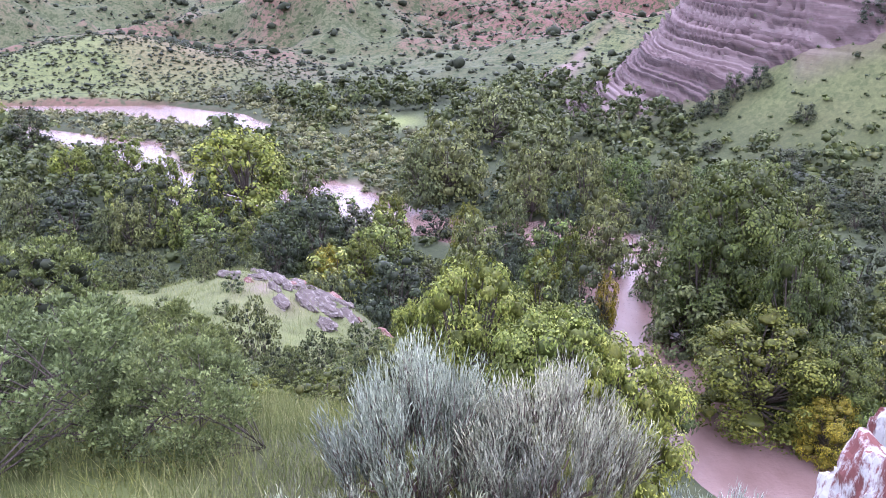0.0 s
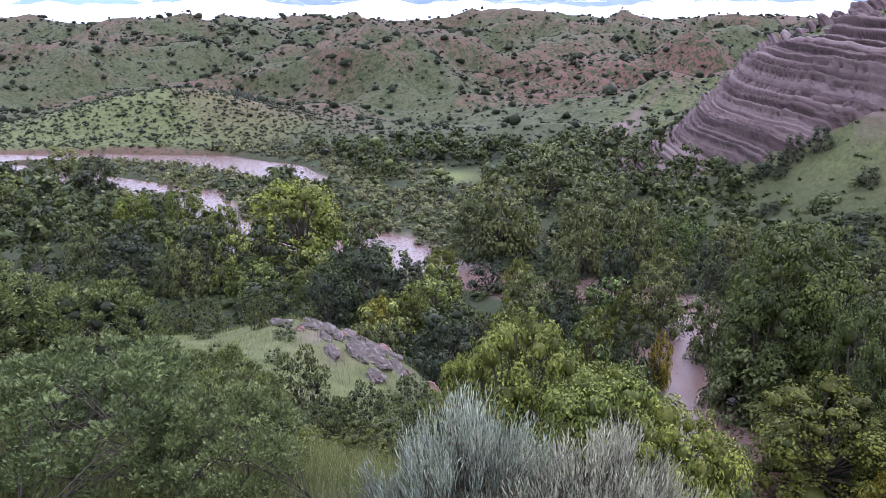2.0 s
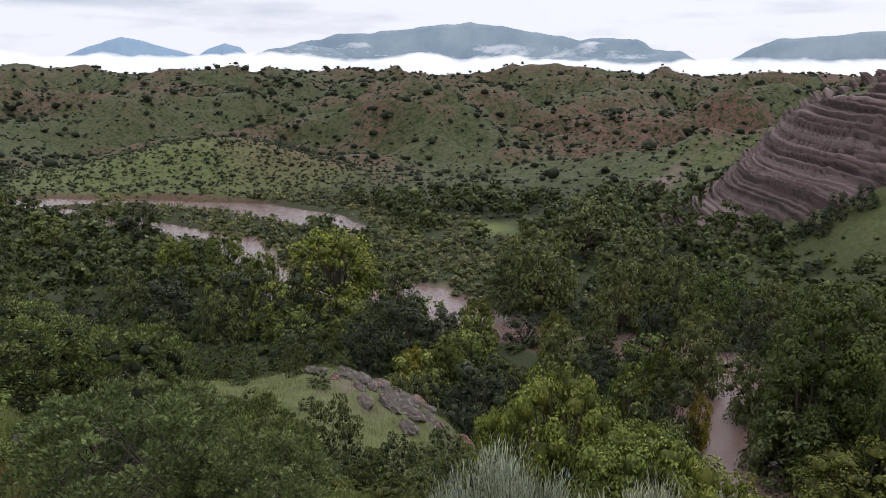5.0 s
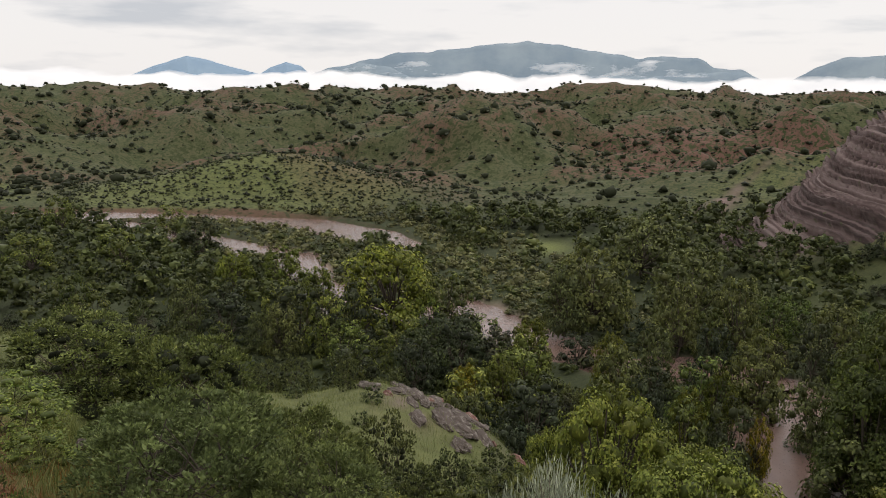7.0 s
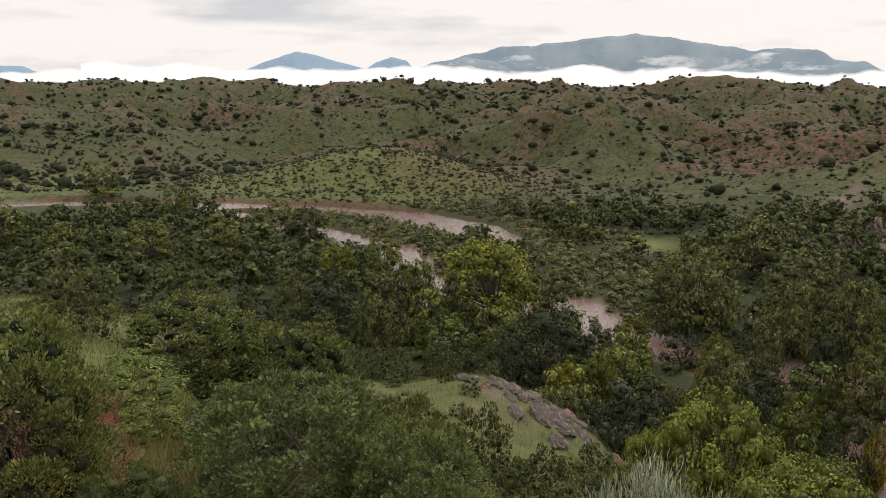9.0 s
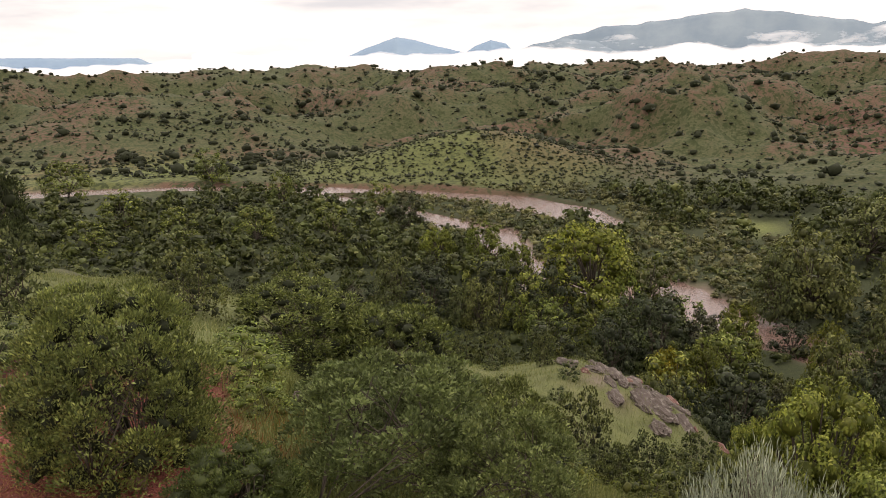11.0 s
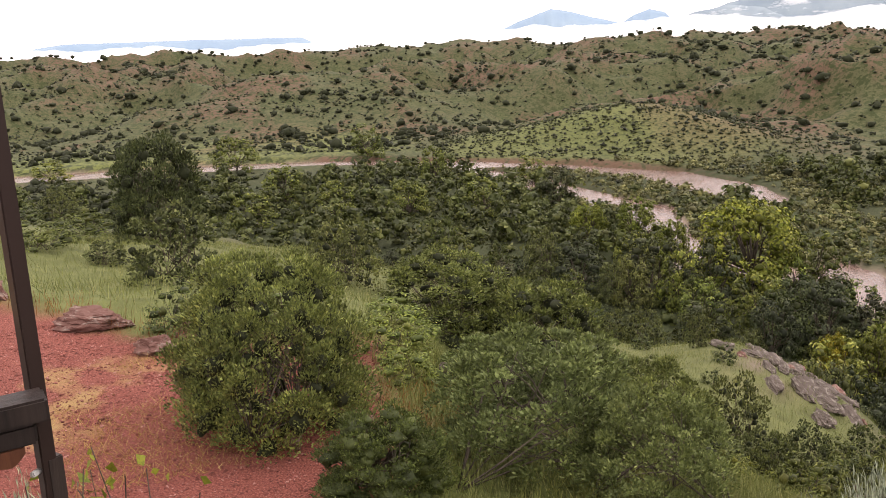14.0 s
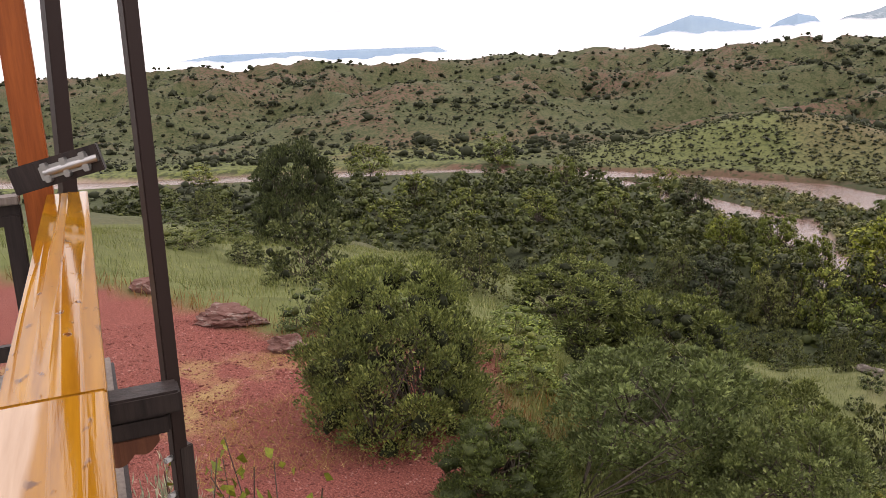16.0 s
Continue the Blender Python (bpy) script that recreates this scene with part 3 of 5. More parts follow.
def build_water():
    pieces = []
    for course in (RIVER, BRAID):
        P = np.array(course, float)
        s = np.linspace(0, len(P) - 1, (len(P) - 1) * 6 + 1)
        q = np.stack([np.interp(s, np.arange(len(P)), P[:, k]) for k in range(3)], 1)
        d = unit(np.gradient(q[:, :2], axis=0))
        side = np.stack([-d[:, 1], d[:, 0]], 1) * (q[:, 2:] + 5)
        n = len(q)
        v = np.zeros((2 * n, 3))
        v[:n, :2], v[n:, :2] = q[:, :2] + side, q[:, :2] - side
        v[:, 2] = 0.0 if course is RIVER else 0.03
        f = np.array([(k, k + 1, n + k + 1, n + k) for k in range(n - 1)])
        pieces.append((v, f[:, ::-1]))
    v, f = join(pieces)
    return tagged(new("water", mesh_from("water", v, f, [WATER])), "muddy pinkish-brown flooded river between wooded banks", "river", kind="structure")


build_water()


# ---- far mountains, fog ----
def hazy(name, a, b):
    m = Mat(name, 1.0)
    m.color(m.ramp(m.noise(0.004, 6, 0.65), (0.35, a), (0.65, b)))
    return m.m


# Distance haze is painted into these base colours, making them paler and bluer.
MOUNTAIN, HAZE = hazy("haze_tinted_mountain", (0.20, 0.26, 0.31), (0.29, 0.35, 0.385)), hazy("hazy_far_ridge", (0.23, 0.33, 0.44), (0.29, 0.39, 0.48))


def mountain(name, dist, tops, seed, mat, label, rough=0.16):
    """A range: bearings and elevation angles of its crest, seen from the valley's rim."""
    az = np.linspace(tops[0][0], tops[-1][0], 150)
    el = np.interp(az, [t[0] for t in tops][::-1], [t[1] for t in tops][::-1]) if tops[0][0] > tops[-1][0] else np.interp(az, [t[0] for t in tops], [t[1] for t in tops])
    dep = np.linspace(-1, 1, 40)
    A, D = np.meshgrid(np.radians(az), dep)
    r = dist + 420 * D
    x, y = -r * np.sin(A), r * np.cos(A)
    crest = 40 + dist * np.tan(np.radians(el + rough * fbm(az * 900, az * 0, 900, 5, seed, 0.6)))
    fall = 1 - np.abs(D) ** 1.1
    z = -200 + (crest[None, :] + 200) * fall + 60 * fbm(x, y, 420, 5, seed + 3, 0.6) * (1 - fall) * np.clip(fall * 3, 0, 1)
    na, nd = len(az), len(dep)
    i, j = np.meshgrid(np.arange(nd - 1) * na, np.arange(na - 1), indexing="ij")
    f = np.stack([i + j, i + j + 1, i + na + j + 1, i + na + j], -1).reshape(-1, 4)
    me = mesh_from(name, np.stack([x, y, z], -1).reshape(-1, 3), f, [mat])
    me.polygons.foreach_set("use_smooth", np.ones(len(f), bool))
    return tagged(new(name, me), label, "mountain", kind="structure")


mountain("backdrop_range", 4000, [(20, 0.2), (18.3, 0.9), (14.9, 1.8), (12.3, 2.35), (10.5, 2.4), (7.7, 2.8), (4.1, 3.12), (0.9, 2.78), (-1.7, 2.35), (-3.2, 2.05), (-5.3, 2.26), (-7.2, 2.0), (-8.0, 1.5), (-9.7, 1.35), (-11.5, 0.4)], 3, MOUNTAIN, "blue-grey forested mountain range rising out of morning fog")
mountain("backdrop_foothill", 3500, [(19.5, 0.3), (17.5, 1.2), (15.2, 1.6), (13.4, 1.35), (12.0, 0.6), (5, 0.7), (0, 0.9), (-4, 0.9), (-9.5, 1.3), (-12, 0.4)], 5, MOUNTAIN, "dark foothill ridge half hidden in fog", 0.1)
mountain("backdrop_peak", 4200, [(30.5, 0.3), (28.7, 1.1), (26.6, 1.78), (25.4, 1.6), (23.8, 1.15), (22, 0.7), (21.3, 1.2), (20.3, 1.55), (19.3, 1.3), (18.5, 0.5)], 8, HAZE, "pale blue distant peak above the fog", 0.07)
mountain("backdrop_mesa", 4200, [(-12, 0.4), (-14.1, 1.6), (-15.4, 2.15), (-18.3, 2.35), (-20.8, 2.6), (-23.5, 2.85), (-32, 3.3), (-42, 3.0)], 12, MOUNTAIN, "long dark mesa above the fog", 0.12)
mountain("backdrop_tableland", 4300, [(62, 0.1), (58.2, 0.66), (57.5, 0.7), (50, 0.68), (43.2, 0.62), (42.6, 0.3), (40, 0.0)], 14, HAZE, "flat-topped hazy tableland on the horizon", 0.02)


def fog_material():
    m = Mat("low_cloud", 1.0)
    n = m.noise(0.006, 7, 0.62, stretch=(1, 1, 2.2))
    dens = m.attr("dens")
    a = m.grey(m.math("ADD", m.math("MULTIPLY", n, 0.45), m.math("MULTIPLY", dens, 0.5)), 0.43, 0.56)
    # The bank emits its own white instead of taking light from the sky.
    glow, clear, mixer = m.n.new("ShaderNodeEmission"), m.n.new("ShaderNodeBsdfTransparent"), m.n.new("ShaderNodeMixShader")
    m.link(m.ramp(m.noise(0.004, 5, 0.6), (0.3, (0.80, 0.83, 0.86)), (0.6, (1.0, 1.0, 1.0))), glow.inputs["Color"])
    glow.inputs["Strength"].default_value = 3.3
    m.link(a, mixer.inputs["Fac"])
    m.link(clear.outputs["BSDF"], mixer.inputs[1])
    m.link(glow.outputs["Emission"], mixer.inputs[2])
    m.link(mixer.outputs["Shader"], m.n["Material Output"].inputs["Surface"])
    return m.m


FOG = fog_material()


def cloud_bank(name, dist, az0, az1, low, high, body, seed, label):
    """A long bank of low cloud that rolls in and out along its length; denser below."""
    az, up = np.linspace(az0, az1, 160), np.linspace(0, 1, 14)
    A, U = np.meshgrid(np.radians(az), up)
    r = dist + 160 * fbm(np.degrees(A) * 30, U * 200, 140, 3, seed) + 130 * np.sin(U * math.pi)
    el = low + (high - low) * U * (1 + 0.25 * fbm(np.degrees(A) * 40, A * 0, 120, 4, seed + 2))
    x, y, z = -r * np.sin(A), r * np.cos(A), 40 + dist * np.tan(np.radians(el))
    dens = body * (1 - U ** 5) - 0.25 * (U > 0.99) + 0.35 * fbm(np.degrees(A) * 40, U * 90, 160, 3, seed + 5) * U
    dens = dens - 0.8 * (1 - step(np.minimum(np.degrees(A) - az0, az1 - np.degrees(A)), 0, 3.0)) * (body < 0.5)
    na, nu = len(az), len(up)
    i, j = np.meshgrid(np.arange(nu - 1) * na, np.arange(na - 1), indexing="ij")
    f = np.stack([i + j, i + j + 1, i + na + j + 1, i + na + j], -1).reshape(-1, 4)
    me = mesh_from(name, np.stack([x, y, z], -1).reshape(-1, 3), f, [FOG])
    me.polygons.foreach_set("use_smooth", np.ones(len(f), bool))
    at = me.attributes.new("dens", "FLOAT", "POINT")
    at.data.foreach_set("value", np.clip(dens, 0, 1.2).ravel().astype(np.float32))
    return tagged(new(name, me), label, "fog", kind="structure")


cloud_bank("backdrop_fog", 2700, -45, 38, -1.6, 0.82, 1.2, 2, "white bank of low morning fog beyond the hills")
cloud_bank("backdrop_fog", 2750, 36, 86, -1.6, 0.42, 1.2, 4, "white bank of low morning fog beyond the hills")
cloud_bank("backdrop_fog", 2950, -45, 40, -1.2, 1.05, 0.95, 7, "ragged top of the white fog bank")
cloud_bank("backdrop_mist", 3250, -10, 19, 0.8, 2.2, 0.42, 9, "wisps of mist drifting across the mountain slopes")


def build_cliff():
    """The bare layered rock: ledge over ledge, dipping gently, cut by gullies."""
    ang = np.radians(np.linspace(160, 262, 280))
    rad = np.linspace(30, 121, 400)
    A, Q = np.meshgrid(ang, rad)
    x, y = CONE[0] + Q * np.cos(A), CONE[1] + Q * np.sin(A)
    z = land(x, y)
    bed = z + 0.10 * x - 0.03 * y + 0.7 * fbm(x, y, 48, 4, 81) + 0.3 * fbm(x, y, 7, 3, 82)
    out = 0.9 * fbm(x, y, 22, 4, 83) + 0.35 * fbm(x, y, 3.5, 3, 85)
    for thick, reach in ((4.3, 1.5), (1.7, 1.9), (0.75, 0.9)):
        layer = bed / thick
        k = np.floor(layer)
        s = layer - k
        hard = np.abs(np.sin(k * 12.9898 + thick) * 43758.5453) % 1.0
        out = out + reach * hard * (step(s, 0.0, 0.1) - step(s, 0.5, 0.75)) * (0.4 + 0.6 * step(fbm(x, y, 16, 3, 90 + int(thick * 3)), -0.4, 0.3))
    seam = step(np.minimum((bed / 1.7) % 1.0, 1.4 * ((bed / 0.9) % 1.0)), 0.16, 0.05) * step(fbm(x, y, 11, 3, 97), -0.35, 0.1)
    out = out - 0.9 * seam
    tone = -0.35 * seam
    for thick, share in ((2.9, 0.2), (1.1, 0.4), (0.45, 0.4)):
        tone = tone + share * (np.abs(np.sin(np.floor(bed / thick) * 78.233 + thick) * 43758.5453) % 1.0)
    mask = step(z - foot(x) + 2.2 * fbm(x, y, 14, 3, 87), 0.0, 1.8) * step(fbm(x, y, 45, 4, 41), -0.75, -0.3) * (1 - grassed(x, y, z))
    lift = -1.2 + mask * (1.7 + out)
    x, y, z = x + 0.8 * lift * np.cos(A) * mask, y + 0.8 * lift * np.sin(A) * mask, z + lift
    n = len(ang)
    i, j = np.meshgrid(np.arange(len(rad) - 1) * n, np.arange(n - 1), indexing="ij")
    f = np.stack([i + j, i + n + j, i + n + j + 1, i + j + 1], -1).reshape(-1, 4)
    me = mesh_from("cliff", np.stack([x, y, z], -1).reshape(-1, 3), f, [STRATA])
    at = me.attributes.new("bed", "FLOAT", "POINT")
    at.data.foreach_set("value", tone.ravel().astype(np.float32))
    return tagged(new("cliff", me), "bare mauve-grey sandstone slope in thin dipping layers", "rock slope", kind="structure")


def strata_material():
    m = Mat("layered_sandstone", 0.95)
    band = m.noise(1.0, 6, 0.65, stretch=(0.10, 0.05, 0.9))
    c = m.ramp(band, (0.3, (0.065, 0.042, 0.038)), (0.44, (0.15, 0.108, 0.098)), (0.53, (0.10, 0.066, 0.060)), (0.68, (0.21, 0.165, 0.15)))
    c = m.mix(0.62, c, m.ramp(m.attr("bed"), (0.25, (0.03, 0.02, 0.018)), (0.5, (0.145, 0.10, 0.092)), (0.75, (0.245, 0.185, 0.17))))
    c = m.mix(m.grey(m.noise(0.25, 6, 0.7), 0.52, 0.74), c, m.mix(0.2, c, (0.27, 0.235, 0.21)))
    c = m.mix(m.grey(m.noise(0.6, 6, 0.75), 0.60, 0.68), c, (0.075, 0.085, 0.035))
    m.color(c)
    m.bump(m.mix(0.5, band, m.noise(2.5, 5, 0.7)), 0.25)
    return m.m


STRATA = strata_material()
build_cliff()


# ---- valley trees: east, north, height, width ----
COTTONWOODS = [(-30.6, 126.6, 15, 18.1), (-54.9, 144.8, 10, 10.8), (-63.1, 140.6, 9.5, 8.4), (-44.3, 134.0, 9, 6.9), (3.0, 62.3, 17, 12.5), (8.8, 54.9, 15.5, 12), (13.4, 52.3, 14, 11),
               (-1.5, 65.5, 12, 6.3), (32.9, 84.9, 19, 16.6), (28.9, 81.2, 15, 12.3), (33.3, 69.8, 16, 9.4), (34.0, 62.3, 9, 7.9)]
PALE_TREES = [(15.0, 124.9, 12, 9.3), (22.4, 103.1, 12, 9.0), (27.0, 94.4, 10, 7.4), (2.1, 135.8, 15, 14.2), (17.4, 134.7, 15, 14.2), (13.4, 174.3, 14, 16.9),
              (-2.1, 132.9, 12, 9.3), (4.8, 95.2, 11, 7.5), (10.3, 106.2, 10, 6.8), (23.7, 127.6, 13, 9.1), (27.4, 80.0, 10, 11.6)]
DARK_TREES = [(-4.4, 87.1, 9, 9.5), (-20.6, 99.8, 8.5, 7.3), (-16.2, 107.7, 10, 9.3), (15.7, 83.0, 9, 6.7), (-41.8, 115.6, 11, 11.2), (-32.9, 118.3, 10, 10.3),
              (-53.7, 116.4, 9, 9.9), (-86.1, 174.6, 10, 10.8), (32.8, 117.4, 10, 6.9), (17.7, 108.2, 10, 7.0), (37.5, 71.3, 10, 8.2), (61.0, 126.8, 6, 12),
              (60.2, 136.1, 5, 8.3), (50.6, 91.7, 8, 9.0), (-28.5, 99.6, 7, 8.2), (-9.7, 82.7, 8, 6.1), (-6.3, 76.9, 8, 6.3), (7.7, 88.5, 9, 5.8)]
GOLD_TREES = [(-12.8, 92.7, 8, 4.1), (12.0, 86.5, 9, 4.4), (-6.2, 111.3, 9, 6.7), (18.9, 84.5, 7, 3.2), (32.5, 59.0, 6, 6.2), (4.7, 107.0, 9, 5.3), (-8.9, 95.4, 8, 6.2), (16.8, 96.6, 8, 4.9), (29.0, 65.5, 11, 15.4)]
LEFT_TREES = [(-248.8, 145.6, 7, 14), (-205.1, 182.8, 12, 17), (-184.3, 224.9, 12, 14), (-152.0, 150.5, 11, 14), (-132.8, 191.5, 11, 10), (-108.4, 204.2, 10, 11), (-128.8, 144.0, 9, 12),
              (-111.7, 149.8, 9, 11), (-97.1, 159.6, 9, 11), (-139.4, 128.3, 8, 12), (-182.1, 142.9, 10, 15)]

COTTON_NEAR = [tree_meshes("cottonwood_near", 31 + k, COTTON, 56, 17, 18, 0.027, low=0.06, lobe=0.135, limbs=1.2, skirt=0.05) for k in range(2)]
COTTON_FAR = [tree_meshes("cottonwood_far", 41 + k, COTTON, 36, 14, 11, 0.045, low=0.1, lobe=0.15, limbs=1.2, skirt=0.04) for k in range(2)]
BROAD_SET = [tree_meshes("broad_tree", 51 + k, BROAD, 19 - 2 * k, 12, 10, 0.058, low=0.04, lobe=0.165, skirt=0.03) for k in range(3)]
PALE_SET = [tree_meshes("pale_tree", 61 + k, WILLOW, 24, 12, 10, 0.055, low=0.06, lobe=0.16, skirt=0.04) for k in range(2)]
SCRUB_SET = [tree_meshes("scrub_tree", 71 + k, OAK, 18, 12, 10, 0.058, low=0.02, lobe=0.17, flat=0.85, trunks=2, skirt=0.02) for k in range(2)]

for k, (x, y, h, w) in enumerate(COTTONWOODS):
    near = math.hypot(x, y) < 95
    tint = (1.4, 1.35, 1.35) if k in (4, 5, 6, 7) else ((1.15, 1.12, 0.85) if k < 4 else (0.58, 0.6, 0.58))
    plant("cottonwood_tree", (COTTON_NEAR if near else COTTON_FAR)[k % 2], x, y, h, w, "tall bright green cottonwood on the river bank" if k < 8 else "huge cottonwood with heavy dark limbs by the stream", "tree", "cottonwoods", tint, sink=0.3)
for k, (x, y, h, w) in enumerate(PALE_TREES):
    plant("broadleaf_tree", PALE_SET[k % 2], x, y, h, w, "full grey-green broadleaf tree in the valley woods", "tree", "pale valley trees", (1.05, 1.12, 0.8), sink=0.3)
for k, (x, y, h, w) in enumerate(DARK_TREES):
    plant("oak_tree", SCRUB_SET[k % 2], x, y, h, w, "dark green bushy oak in the valley woods", "tree", "dark valley trees", (1.1, 1.15, 1.15), sink=0.3)
for k, (x, y, h, w) in enumerate(GOLD_TREES):
    tint = (1.6, 1.15, 0.5) if k in (0, 4, 3) else (0.8, 0.74, 0.5)
    plant("turning_tree", (COTTON_NEAR if math.hypot(x, y) < 75 else COTTON_FAR)[k % 2], x, y, h, w, "small tree turning yellow among green woods", "tree", "yellowing trees", tint, sink=0.3)
for k, (x, y, h, w) in enumerate(LEFT_TREES):
    plant("riverside_tree", BROAD_SET[k % 3], x, y, h, w, "green riverside tree beside the flooded river", "tree", "riverside trees", (1.9, 1.85, 1.2), sink=0.3)

HEROES = np.array([(x, y, w) for row in (COTTONWOODS, PALE_TREES, DARK_TREES, GOLD_TREES, LEFT_TREES) for x, y, h, w in row])


def wooded(x, y):
    """How thick the valley woods stand at a place."""
    r, az = np.hypot(x, y), np.degrees(np.arctan2(-x, y))
    ch = np.minimum(channel(x, y, RIVER), channel(x, y, BRAID))
    free = np.min(np.hypot(x[:, None] - HEROES[None, :, 0], y[:, None] - HEROES[None, :, 1]) - 0.36 * HEROES[None, :, 2], axis=1)
    bar = step(x, -50, -42) * step(x, 12, 2) * step(y, 140, 150) * step(y, 205, 190)
    bar = np.maximum(bar, step(az, 14, 17) * step(az, 30, 26) * step(r, 165, 180))
    meadow = np.exp(-(((r - 203) / 15) ** 2 + ((az - 2.5) / 3.0) ** 2))
    ch = ch - 9 * step(y, 185, 198) * step(x, -150, -120)
    return step(ch, 1.5, 4.5) * step(free, 0, 1.0) * step(land(x, y), 9, 4) * (1 - 0.93 * bar) * (1 - step(meadow, 0.25, 0.5)) * np.where(az > 44, 0.6, 1.0)


xs, ys = scatter(1500, -33, 70, 62, 250, 5, wooded)
far = np.argsort(np.hypot(xs, ys))
count = 0
taken = np.zeros((0, 2))
rest = []
for i in far:
    x, y = float(xs[i]), float(ys[i])
    if len(taken) and np.min(np.hypot(taken[:, 0] - x, taken[:, 1] - y)) < 4.0:
        continue
    taken = np.vstack([taken, (x, y)])
    dist = math.hypot(x, y)
    if count >= 165:
        rest.append((x, y))
        continue
    count += 1
    kind = rng.uniform()
    h = rng.uniform(5.0, 10.0) * (0.7 if kind < 0.4 else 1.0)
    if kind < 0.4:
        plant("oak_tree", SCRUB_SET[count % 2], x, y, h, h * rng.uniform(0.95, 1.3), "dark green bushy oak in the valley woods", "tree", "dark valley trees", (rng.uniform(0.8, 1.25), rng.uniform(0.95, 1.25), 1.05), sink=0.2)
    elif kind < 0.86:
        g = rng.uniform(0.75, 2.1)
        plant("broadleaf_tree", BROAD_SET[count % 3], x, y, h, h * rng.uniform(0.75, 1.05), "leafy green tree in the dense valley woods", "tree", "green valley trees", (rng.uniform(1.0, 1.3) * g, 1.15 * g, 0.85 * g), sink=0.2)
    else:
        plant("broadleaf_tree", PALE_SET[count % 2], x, y, h, h * rng.uniform(0.75, 1.0), "grey-green leafy tree in the valley woods", "tree", "pale valley trees", (1.05, 1.12, 0.8), sink=0.2)
rest = np.array(rest)
puff = np.random.default_rng(77)
lobes = np.repeat(rest, 9, 0) + puff.normal(0, 1.25, (9 * len(rest), 2))
clumps("far_woods", lobes[:, 0], lobes[:, 1], 2.7, 22, 0.27, BROAD, "distant green trees crowding the valley floor", "woods", 0.6, 23, puff.uniform(0.2, 4.6, len(lobes)))

# undergrowth between the trees, willows on the gravel bar, scrub on the slopes
ux, uy = scatter(3600, -33, 68, 56, 215, 15, lambda x, y: step(np.minimum(channel(x, y, RIVER) - 8 * step(y, 190, 200) * step(x, -150, -130), channel(x, y, BRAID)), 0.5, 2.5) * step(land(x, y), 12, 6) * (1 - step(np.exp(-(((np.hypot(x, y) - 203) / 15) ** 2 + ((np.degrees(np.arctan2(-x, y)) - 2.5) / 3.0) ** 2)), 0.25, 0.5)))
clumps("undergrowth", ux, uy, 2.4, 24, 0.25, BROAD, "low green undergrowth below the valley trees", "undergrowth", 0.5, 25)
wx, wy = scatter(2600, -5, 34, 135, 262, 17, lambda x, y: step(np.minimum(channel(x, y, RIVER) - 2.5 * step(y, 190, 200), channel(x, y, BRAID)), 0.3, 2) * step(channel(x, y, RIVER), 40, 22) * step(land(x, y), 5, 3))
clumps("willow_scrub", wx, wy, 2.0, 26, 0.24, WILLOW, "grey-green willow scrub on the gravel bars", "shrubs", 0.55, 27)


def hillscrub(x, y):
    n = fbm(x, y, 70, 3, 61)
    gully = step(spurred(x, y) + 0.15 * n, 0.30, 0.62)
    r = np.hypot(x, y)
    dome = bump(x, y, 23.5, 290, 1.0, 46, 32, 8)
    stone = step(land(x, y) - foot(x), -1, 1) * step(np.hypot(x - CONE[0], y - CONE[1]), 125, 116)
    return (0.24 + 0.25 * step(n, -0.2, 0.5) + 0.75 * gully) * step(channel(x, y, RIVER), 8, 20) * (1 - 0.93 * step(dome, 0.12, 0.35)) * (1 - 0.9 * stone) * step(r, 215, 245)


hx, hy = scatter(21000, -32, 74, 215, 1000, 19, hillscrub)
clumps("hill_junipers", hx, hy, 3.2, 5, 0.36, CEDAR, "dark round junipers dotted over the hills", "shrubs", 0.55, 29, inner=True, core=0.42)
OCTA = (np.array(((1, 0, 0), (0, 1, 0), (-1, 0, 0), (0, -1, 0), (0, 0, 1), (0, 0, -1)), float), np.array(((0, 1, 4), (1, 2, 4), (2, 3, 4), (3, 0, 4), (1, 0, 5), (2, 1, 5), (3, 2, 5), (0, 3, 5))))
hx, hy = scatter(42000, -32, 74, 215, 640, 20, lambda x, y: 0.3 * step(channel(x, y, RIVER), 8, 14) + 0.6 * hillscrub(x, y))
clumps("hill_scrub", hx, hy, 1.35, 3, 0.5, CEDAR, "low green scrub over the hillsides", "shrubs", 0.5, 30, core=0.42, shape=OCTA)
hx, hy = scatter(5200, -32, 74, 800, 1500, 21, lambda x, y: 0.6 + 0 * x)
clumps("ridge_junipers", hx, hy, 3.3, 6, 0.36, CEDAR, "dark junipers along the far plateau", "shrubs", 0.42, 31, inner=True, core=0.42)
dx, dy = scatter(5200, 6, 36, 235, 345, 22, lambda x, y: step(bump(x, y, 23.5, 290, 1.0, 46, 32, 8), 0.12, 0.4) * step(channel(x, y, RIVER), 2.5, 5) * 0.9)
clumps("dome_scrub", dx, dy, 1.1, 4, 0.45, OAK, "small shrubs spotting a smooth green hill", "shrubs", 0.5, 33, core=0.4, shape=OCTA)
dx, dy = scatter(5200, -33, -8, 120, 260, 24, lambda x, y: step(land(x, y), 3, 6) * (0.3 + 0.5 * step(fbm(x, y, 30, 3, 63), 0, 0.4)) * (1 - 0.85 * step(land(x, y) - foot(x), -1, 1)))
clumps("slope_scrub", dx, dy, 1.2, 8, 0.34, BROAD, "scrub on the grassy slope under the bare rock", "shrubs", 0.55, 35)
